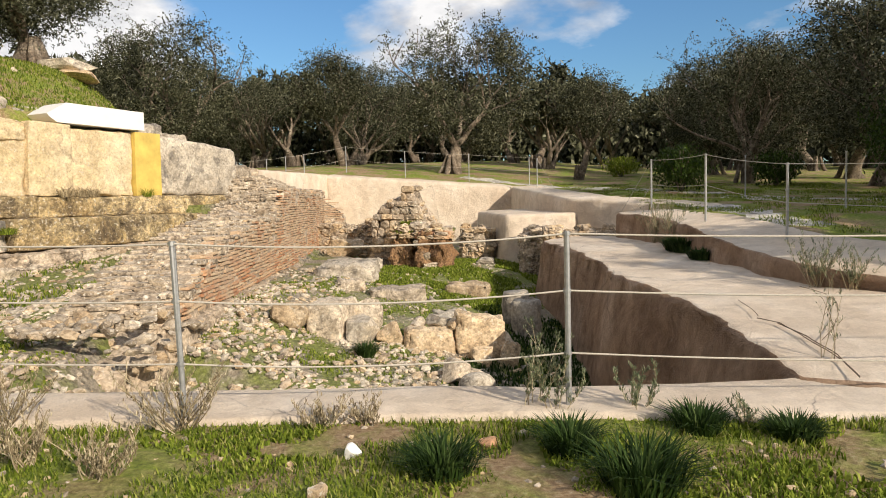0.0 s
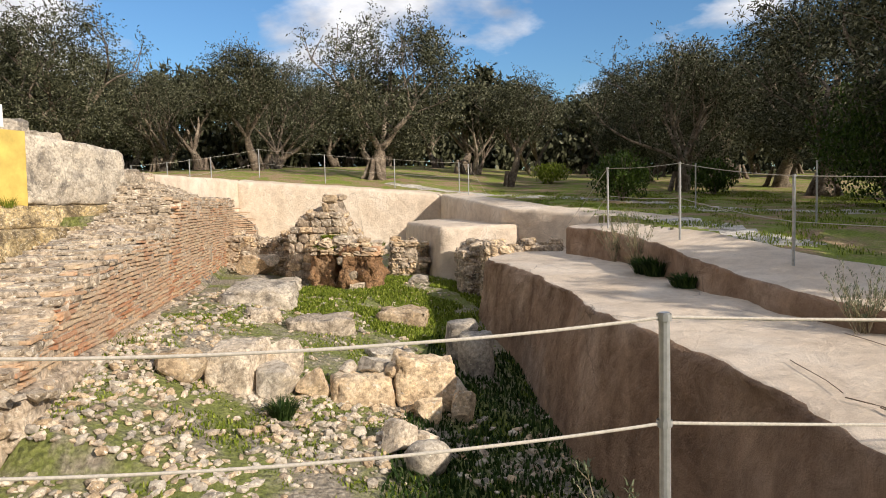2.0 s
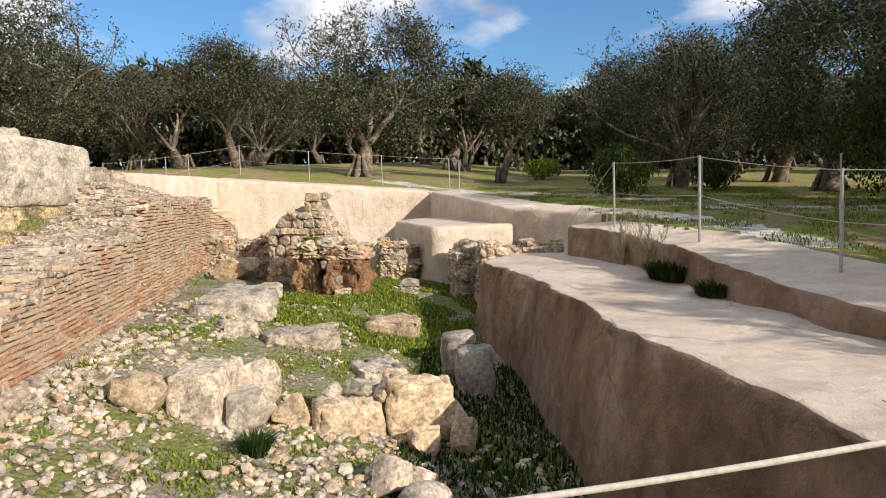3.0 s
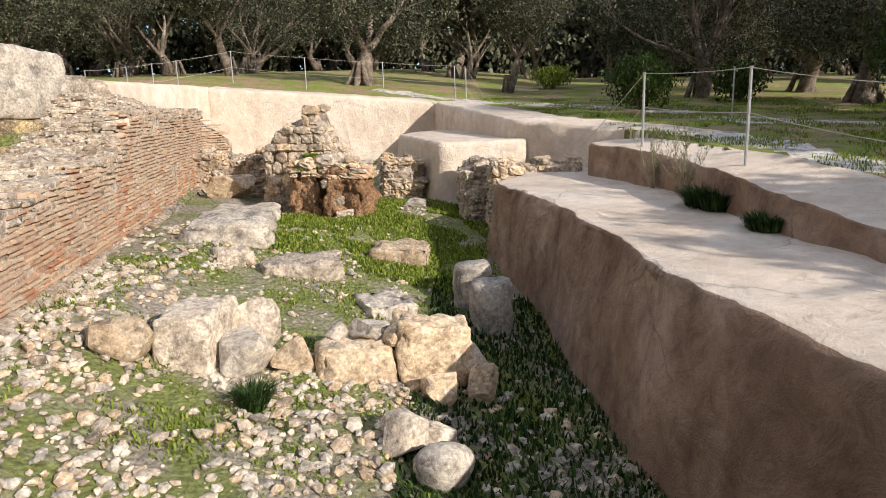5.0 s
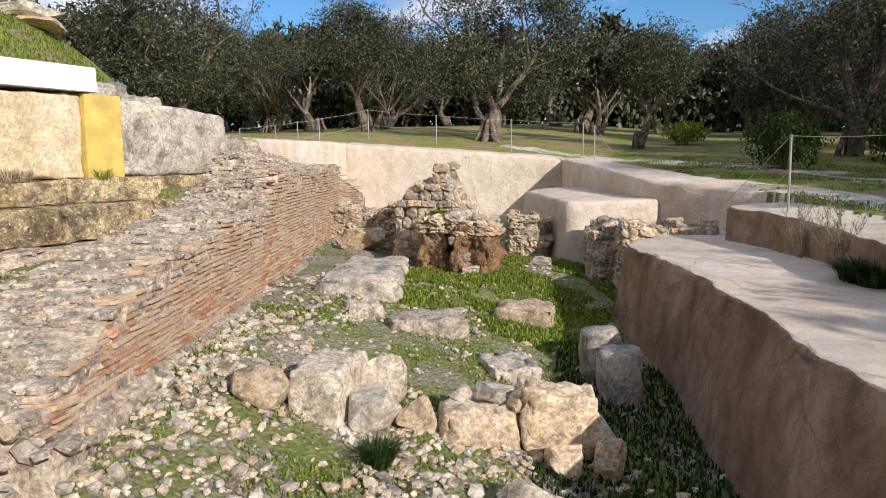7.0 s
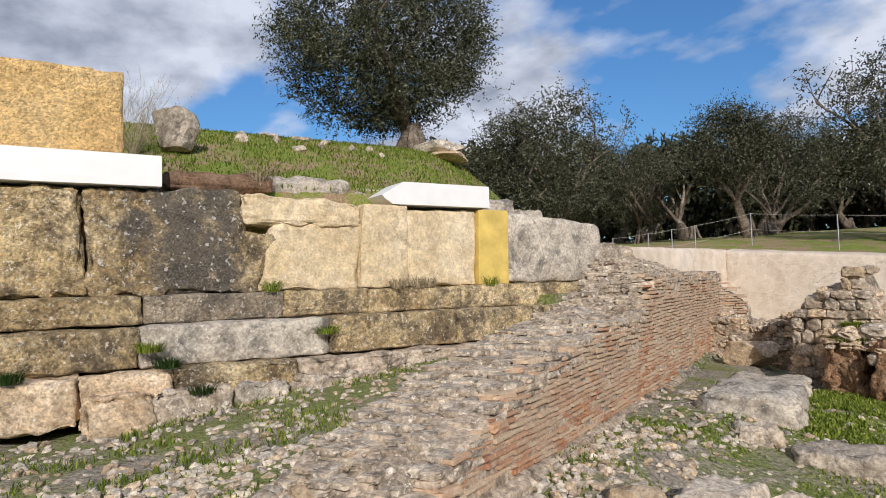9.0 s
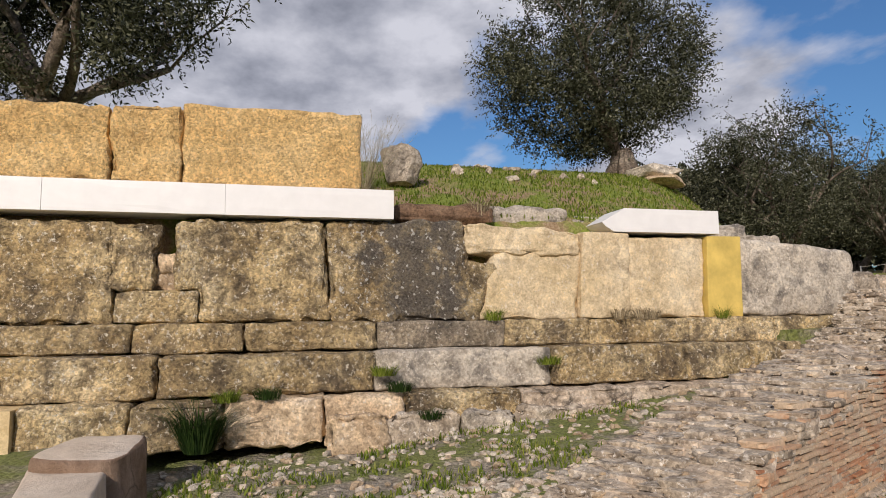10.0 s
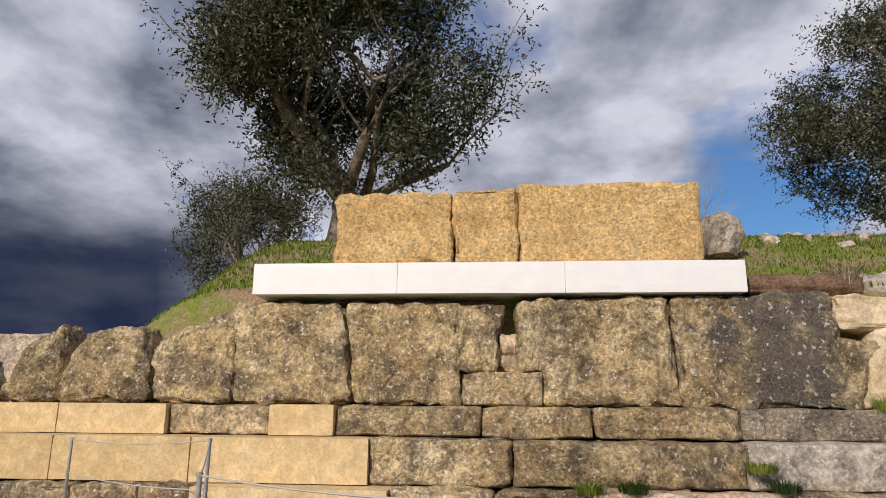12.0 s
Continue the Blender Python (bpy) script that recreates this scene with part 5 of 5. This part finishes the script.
ruin("ruined_wall", "low rubble wall between the pier and the plinth", -6.75, 19.3, 0.8, 0.6, 8, lambda u: 0.55 + 0.08 * math.sin(9 * u), 405, [MORTAR, TAN])
ruin("ruined_wall", "low rubble wall at the end of the ledge", -4.3, 18.0, 0.9, 0.8, 20, lambda u: 0.70 - 0.7 * abs(u + 0.1), 403, [MORTAR, CRUST])
ruin("ruined_wall", "low rubble remains on the ledge end", -3.2, 17.7, 1.7, 0.45, 22, lambda u: 0.58 + 0.05 * math.sin(14 * u), 404, [MORTAR, TAN])
stone("stone", "big tan stone beside the brick wall's end", "stone", -10.6, 17.6, 1.1, 0.55, TAN, 30)
stone("stone", "flat stone at the plinth's foot", "stone", -5.9, 17.9, 0.5, 0.18, GREY, 10)

PIER_GRASS = [(-7.8, 16.4, 0.62), (-7.6, 16.5, 0.62), (-7.75, 16.75, 0.85), (-6.85, 16.6, 0.66), (-6.7, 16.8, 0.66)]

for i, (x, y, w, h, z) in enumerate(((-13.7, 16.3, 1.0, 0.5, 2.2), (-14.3, 17.2, 1.1, 0.55, 2.1), (-14.9, 18.0, 0.9, 0.5, 2.1), (-13.2, 16.6, 0.8, 0.45, 1.85), (-13.9, 17.6, 0.9, 0.4, 1.75), (-12.9, 16.9, 0.9, 0.35, 1.6))):
    hewn("stone", "rough stone piled between the slabs and the rendered wall", "stone", x, y, w, 0.8, h, 40 + 23 * i, (RUBBLE, MORTAR, TAN)[i % 3], 350 + i, 0.09, 0.9, z, "stones piled at the wall's end", 0.25)

# ---- stones on the mound ----
stone("boulder", "pale lichened boulder on the mound's edge", "boulder", -16.5, 6.35, 0.95, 0.95, RUBBLE, 40, blocky=0.3)
stone("boulder", "flat layered boulder on the mound", "boulder", -19.9, 15.2, 1.7, 0.55, GREY, 60, blocky=0.6)
stone("boulder", "flat tan boulder on the mound", "boulder", -19.5, 15.35, 1.2, 0.3, TAN, 80, blocky=0.6, z=5.85)
rnd = random.Random(9)
for i in range(14):
    x, y = -18.6 + rnd.uniform(-1.5, 1.2), 8.6 + rnd.uniform(-1.2, 4.0)
    stone("stone", "small pale stone in the mound's grass", "stone", x, y, rnd.uniform(0.18, 0.42), rnd.uniform(0.1, 0.2), RUBBLE, rnd.uniform(0, 180), group="stones on the mound")

# ---- cobbles and gravel on the floor of the dig ----
rnd = random.Random(12)
cob = []
while len(cob) < 9000:
    x, y = rnd.uniform(-9.0, -0.5), rnd.uniform(3.2, 18.5)
    if not inside(x, y, PIT):
        continue
    near = 1.0 if y < 10.5 else 0.25
    if rnd.random() > near or (noise.noise(Vector((x * 0.7, y * 0.7, 4))) < -0.25 and rnd.random() < 0.8):
        continue
    if x > -2.9 - 0.25 * (y - 9) and rnd.random() < 0.75:
        continue
    size = rnd.choice((0.04, 0.06, 0.08, 0.1, 0.13, 0.17) if y < 10.5 else (0.04, 0.06, 0.08, 0.12)) * rnd.uniform(0.8, 1.3)
    cob.append((x, y, ground_z(x, y) + size * 0.1, size))
rubble_field("cobbles", "grey and tan cobbles scattered over the dig floor", cob, [RUBBLE, GREY, MORTAR, GREY, TAN], 21, category="cobbles")
bank = []
for _ in range(1500):
    x, y = rnd.uniform(-12.0, -6.5), rnd.uniform(2.0, 13.5)
    size = rnd.uniform(0.05, 0.22)
    bank.append((x, y, ground_z(x, y) + size * 0.08, size))
rubble_field("bank_stones", "broken stones on the earth bank below the steps", bank, [RUBBLE, GREY, TAN], 22, category="rubble")
front = []
for _ in range(600):
    x, y = rnd.uniform(-3.5, 3.2), rnd.uniform(0.8, 4.3)
    if inside(x, y, PIT):
        continue
    size = rnd.uniform(0.02, 0.07)
    front.append((x, y, ground_z(x, y) + size * 0.15, size))
rubble_field("pebbles", "pale pebbles in the turf", front, [RUBBLE, TAN], 23, category="pebbles")
stone("stone", "white rounded stone in the turf", "stone", -0.75, 3.06, 0.10, 0.08, MARBLE, 0, blocky=0.2, sink=0.02)
stone("stone", "buff stone chip in the turf", "stone", -0.62, 2.55, 0.09, 0.07, TAN, 30, sink=0.02)
stone("stone", "reddish tile fragment in the turf", "stone", -0.1, 3.5, 0.11, 0.05, BRICK, 30, sink=0.02)


# ---- plants ----
def blades(name, label, category, places, mat, kind="", parent=None, at=None, bend=0.5):
    """Bent tapering blades in one mesh: places are (x, y, z, height, width, lean direction)."""
    v, f = [], []
    r = random.Random(len(places))
    for x, y, z, h, w, ang, lean in places:
        d = Vector((math.cos(ang), math.sin(ang), 0))
        s = Vector((-d.y, d.x, 0)) * w / 2
        p0 = Vector((x, y, z))
        p1 = p0 + UP * h * 0.55 + d * lean * h * 0.3
        p2 = p0 + UP * h * (1 - bend * lean * 0.5) + d * lean * h * 0.9
        i = len(v)
        v += [p0 - s, p0 + s, p1 + s * 0.8, p1 - s * 0.8, p2]
        f += [(i, i + 1, i + 2, i + 3), (i + 3, i + 2, i + 4)]
    ob = part(name, mesh_of(name, v, f, mat), mat, parent, at=at)
    return tagged(ob, label, category, kind=kind)


def lawn(label, n, x0, x1, y0, y1, h, w, mat, keep, seed):
    r = random.Random(seed)
    out = []
    for _ in range(n * 6):
        if len(out) >= n:
            break
        x, y = r.uniform(x0, x1), r.uniform(y0, y1)
        if not keep(x, y):
            continue
        k = r.uniform(0.5, 1.3)
        out.append((x, y, ground_z(x, y) - 0.01, h * k, w * r.uniform(0.7, 1.4), r.uniform(0, 6.28), r.uniform(0.1, 1.0)))
    blades("grass", label, "grass", out, mat, "stuff")


def soft_edge(x, y, x0, x1, y0, y1):
    """Sinks the level towards the edges of a stretch of turf, so that it thins out."""
    d = min(x - x0, x1 - x, y - y0, y1 - y)
    return 0.9 * max(0.0, 1 - d / 1.1)


def green_patch(x, y, seed, level):
    return noise.fractal(Vector((x * 0.8, y * 0.8, seed)), 1.0, 2.0, 3) > level


lawn("short bright turf before the kerb", 64000, -5.4, 5.6, -0.4, 5.6, 0.055, 0.009, BLADE, lambda x, y: not inside(x, y + 0.25 - 0.0, PIT) and green_patch(x * 1.6, y * 1.6, 1, -0.18 + soft_edge(x, y, -5.4, 5.6, -0.4, 5.6)), 61)
lawn("low weeds in the turf", 36000, -5.4, 5.6, -0.2, 5.4, 0.045, 0.017, HERB, lambda x, y: not inside(x, y + 0.25, PIT) and green_patch(x * 1.3, y * 1.3, 8, soft_edge(x, y, -5.4, 5.6, -0.2, 5.4)), 62)
lawn("weeds growing on the dig floor", 30000, -9.0, 0.0, 4.2, 16.5, 0.055, 0.02, HERB, lambda x, y: inside(x, y, PIT) and ground_z(x, y) < -0.2 and green_patch(x * 1.3, y * 1.3, 3, 0.02), 63)
lawn("lush weeds round the ruined pier", 24000, -8.2, -3.6, 13.0, 18.6, 0.10, 0.026, HERB, lambda x, y: inside(x, y, PIT) and green_patch(x, y, 5, -0.2), 64)
# shade strip along the ledge, deepened by the blades' darker colour
lawn("weeds in a green darkened for the ledge's shade", 8000, -4.4, -0.3, 5.5, 13.5, 0.12, 0.03, DARKBLADE, lambda x, y: inside(x, y, PIT) and x > -2.9 - 0.25 * (y - 9), 65)
lawn("grass on the earth bank", 5000, -12.0, -6.6, 2.2, 9.5, 0.10, 0.02, BLADE, lambda x, y: green_patch(x, y, 6, 0.05), 66)
lawn("long grass on the mound", 40000, -23.0, -13.7, -10.5, 17.0, 0.10, 0.026, BLADE, lambda x, y: ground_z(x, y) > 1.6, 67)
lawn("rough grass beyond the fence", 42000, -9.0, 10.0, 11.0, 30.0, 0.07, 0.014, HERB, lambda x, y: not inside(x, y, PIT) and x > 2.6 - 0.52 * (y - 10.5) and green_patch(x, y, 7, -0.05), 68)


def tussock(x, y, h, n, seed, mat=DARKBLADE, label="dark green tussock of long grass", z=None, width=0.012, spread=0.12):
    r = random.Random(seed)
    z = ground_z(x, y) if z is None else z
    out = []
    for _ in range(n):
        a, d = r.uniform(0, 6.28), spread * math.sqrt(r.random())
        out.append((math.cos(a) * d, math.sin(a) * d, -0.02, h * r.uniform(0.6, 1.15), width, a + r.uniform(-.6, .6), r.uniform(0.3, 1.25)))
    blades("grass_tussock", label, "grass tussock", out, mat, at=pose(x, y, z))


for i, (x, y, h, s) in enumerate(((-0.19, 3.05, 0.22, 0.15), (0.35, 3.6, 0.22, 0.12), (0.80, 3.25, 0.28, 0.18), (0.98, 4.2, 0.2, 0.12), (1.5, 4.3, 0.16, 0.12), (-4.38, 8.9, 0.3, 0.12))):
    tussock(x, y, h, 420, i + 1, spread=s)
tussock(-11.75, 2.55, 0.85, 500, 21, spread=0.2, width=0.016, z=-0.05)
for i, (x, y, z) in enumerate(((-13.0, 10.4, 1.76), (-13.02, 10.65, 1.76), (-12.85, 9.9, 1.76), (-12.9, 7.4, 1.76), (-13.0, 12.2, 1.75))):
    tussock(x, y, 0.28, 130, 31 + i, DRY if i < 3 else HERB, "tuft of dry grass at the foot of the slabs", z, 0.01, 0.16)
for i, (x, y, z) in enumerate(((-12.3, 5.3, 0.9), (-12.2, 5.55, 0.65), (-12.35, 8.2, 1.0), (-12.1, 3.5, 0.62), (-12.1, 2.9, 0.6), (-11.9, 6.0, 0.25))):
    tussock(x, y, 0.2, 200, 51 + i, DARKBLADE if i % 2 else HERB, "green weeds in the step joints", z, 0.014, 0.2)


for i, (x, y, z) in enumerate(PIER_GRASS):
    tussock(x, y, 0.13, 420, 91 + i, HERB, "green weeds growing on the ruined pier", z - 0.05, 0.02, 0.3)


def twig_bush(x, y, h, stems, seed, mat_leaf=None, label="dry grey-brown twiggy shrub", z=None, spread=0.45, leafy=0, category="shrub"):
    r = random.Random(seed)
    z = ground_z(x, y) if z is None else z
    root = thing("shrub", label, category, (x, y, z))
    v, f = [], []
    lp = []
    for _ in range(stems):
        a = r.uniform(0, 6.28)
        d = Vector((math.cos(a) * spread, math.sin(a) * spread, 1)).normalized()
        d = (d + Vector((r.uniform(-.3, .3), r.uniform(-.3, .3), 0)) * spread).normalized()
        p = Vector((r.uniform(-.06, .06), r.uniform(-.06, .06), -0.02))
        n, l = 5, h * r.uniform(0.6, 1.1)
        path = [p]
        for k in range(n):
            d = (d + Vector((r.uniform(-1, 1), r.uniform(-1, 1), r.uniform(-0.3, 0.5))) * 0.2).normalized()
            p = p + d * l / n
            path.append(p)
            if k > 0:
                for _ in range(2):
                    e = (d + Vector((r.uniform(-1, 1), r.uniform(-1, 1), r.uniform(-.2, .8))) * 0.8).normalized()
                    q = p + e * l * r.uniform(0.08, 0.22)
                    tube([p, q], [0.0022, 0.001], 3, v, f)
                    lp += [p.lerp(q, t) for t in (0.4, 0.7, 1.0)]
                lp.append(p)
        tube(path, [0.0045 * (1 - 0.6 * k / n) for k in range(n + 1)], 4, v, f)
    part("branchwork", mesh_of("branchwork", v, f, DRY), DRY, root)
    if leafy:
        out = []
        for p in lp:
            for _ in range(leafy):
                out.append((p.x + r.uniform(-.01, .01), p.y + r.uniform(-.01, .01), p.z, r.uniform(0.018, 0.04), 0.007, r.uniform(0, 6.28), r.uniform(0.3, 1.4)))
        blades("foliage", "", "", out, mat_leaf or SAGE, parent=root)
    return root


twig_bush(-2.04, 3.02, 0.46, 30, 1, DRY, "dry grey-brown twiggy shrub by the kerb", leafy=1, spread=0.8)
twig_bush(-3.15, 2.6, 0.46, 28, 2, DRY, "dry grey-brown twiggy shrub by the kerb", leafy=1, spread=0.7)
twig_bush(-1.2, 3.42, 0.22, 18, 3, DRY, "low dry shrub at the kerb's foot", leafy=1, spread=0.9)
twig_bush(-0.95, 3.55, 0.2, 13, 13, DRY, "low dry shrub at the kerb's foot", leafy=1, spread=0.9)
twig_bush(-1.85, 2.3, 0.3, 26, 4, DRY, "dry grey-brown twiggy shrub in the turf", leafy=1, spread=0.7)
twig_bush(-2.4, 2.25, 0.3, 26, 5, DRY, "dry grey-brown twiggy shrub in the turf", leafy=1, spread=0.7)
twig_bush(-0.07, 4.2, 0.56, 7, 6, SAGE, "tall grey-green leafy weed growing beside the kerb", leafy=4, spread=0.25, category="weed")
twig_bush(0.12, 4.12, 0.40, 5, 16, SAGE, "tall grey-green leafy weed growing beside the kerb", leafy=4, spread=0.25, category="weed")
twig_bush(0.62, 4.4, 0.36, 7, 7, SAGE, "thin grey-green weed leaning over the kerb", leafy=3, spread=0.6, category="weed")
twig_bush(1.25, 4.42, 0.2, 7, 17, SAGE, "thin dry weed at the kerb's foot", leafy=1, spread=0.5, category="weed")
twig_bush(1.9, 8.85, 0.62, 26, 8, SAGE, "dry leafy weeds growing on the ledge", z=0.3, leafy=2, spread=0.4)
twig_bush(2.25, 8.6, 0.5, 16, 18, SAGE, "dry leafy weeds growing on the ledge", z=0.28, leafy=2, spread=0.4)
twig_bush(1.75, 5.75, 0.72, 4, 9, SAGE, "thin dry weed on the ledge", z=0.1, leafy=1, spread=0.12, category="weed")
twig_bush(-0.75, 14.8, 0.85, 22, 10, SAGE, "tall dry weeds against the bench", z=0.4, leafy=2, spread=0.35)
twig_bush(-0.3, 13.9, 0.9, 22, 11, SAGE, "tall dry weeds against the bench", z=0.4, leafy=2, spread=0.35)
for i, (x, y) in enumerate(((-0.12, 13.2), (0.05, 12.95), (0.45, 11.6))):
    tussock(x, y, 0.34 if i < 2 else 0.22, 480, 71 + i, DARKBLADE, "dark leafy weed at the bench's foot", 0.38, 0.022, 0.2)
twig_bush(-16.0, 5.5, 1.5, 70, 12, SAGE, "bare dark bush behind the yellow blocks", leafy=1, spread=0.6)
twig_bush(-16.3, 4.9, 1.3, 60, 22, SAGE, "bare dark bush behind the yellow blocks", leafy=1, spread=0.6)
tussock(-13.55, 7.35, 0.5, 220, 81, DRY, "tuft of dry brown grass on the wall top", 3.7, 0.012, 0.2)


def ledge_curve(points, r=0.0045):
    """A long thin brown tube laid on the ledge, bent along its points."""
    v, f = [], []
    path = []
    for a, b in zip(points, points[1:]):
        for k in range(5):
            x, y = a[0] + (b[0] - a[0]) * k / 5, a[1] + (b[1] - a[1]) * k / 5
            z = ramp(y, [(5.2, 0.115), (5.8, 0.175), (6.7, 0.25), (7.7, 0.29), (8.8, 0.31)]) + 0.02
            path.append(Vector((x + 0.02 * noise.noise(Vector((y * 3, x, 0))), y, z)))
    tube(path, [r] * len(path), 5, v, f)
    tagged(part("brown_curve", mesh_of("brown_curve", v, f, CURVEBROWN, True), CURVEBROWN), "long thin brown curve along the ledge", "dry stem", "fallen stems")


ledge_curve([(1.93, 5.28), (1.86, 5.6), (1.70, 6.02), (1.47, 6.6), (1.24, 6.76)])
ledge_curve([(1.93, 5.3), (1.83, 5.75), (1.66, 6.2), (1.40, 6.68)])
ledge_curve([(1.72, 8.7), (1.95, 8.2), (2.0, 7.7), (1.95, 6.9), (1.87, 6.5), (1.74, 6.02)], 0.0035)
ledge_curve([(1.1, 7.6), (1.25, 7.1), (1.3, 6.75)], 0.0035)


def leafy_bush(x, y, h, r0, n, seed, mat, label):
    r = random.Random(seed)
    out = []
    root = thing("bush", label, "bush", (x, y, ground_z(x, y)))
    v, f = [], []
    for _ in range(14):
        a = r.uniform(0, 6.28)
        tube([Vector((0, 0, -0.05)), Vector((math.cos(a) * r0 * 0.4, math.sin(a) * r0 * 0.4, h * 0.5)), Vector((math.cos(a) * r0 * 0.7, math.sin(a) * r0 * 0.7, h * 0.85))], [0.03, 0.02, 0.008], 5, v, f)
    part("branchwork", mesh_of("branchwork", v, f, BARK), BARK, root)
    for _ in range(n):
        d = Vector((r.gauss(0, 1), r.gauss(0, 1), r.gauss(0, 1))).normalized() * r.uniform(0.4, 1.0)
        k = 1 + 0.35 * noise.noise(d * 2.5 + Vector((seed, 0, 0)))
        out.append((d.x * r0 * k, d.y * r0 * k, h * 0.5 + d.z * h * 0.5 * k, r.uniform(0.06, 0.14), 0.05, r.uniform(0, 6.28), r.uniform(0.4, 1.5)))
    blades("foliage", "", "", out, mat, parent=root)


leafy_bush(-1.2, 24.2, 1.6, 1.0, 3800, 1, SHRUBLEAF, "dark green bush at the edge of the grove")
leafy_bush(5.6, 21.5, 3.6, 1.9, 9000, 2, SHRUBLEAF, "tall dark evergreen bush by the path")
leafy_bush(-5.7, 37.5, 1.1, 1.1, 2400, 3, HERB, "bright green low bush among the olive trunks")
leafy_bush(1.8, 28.0, 1.3, 0.9, 2600, 4, SHRUBLEAF, "dark green bush at the edge of the grove")

lay_bricks()
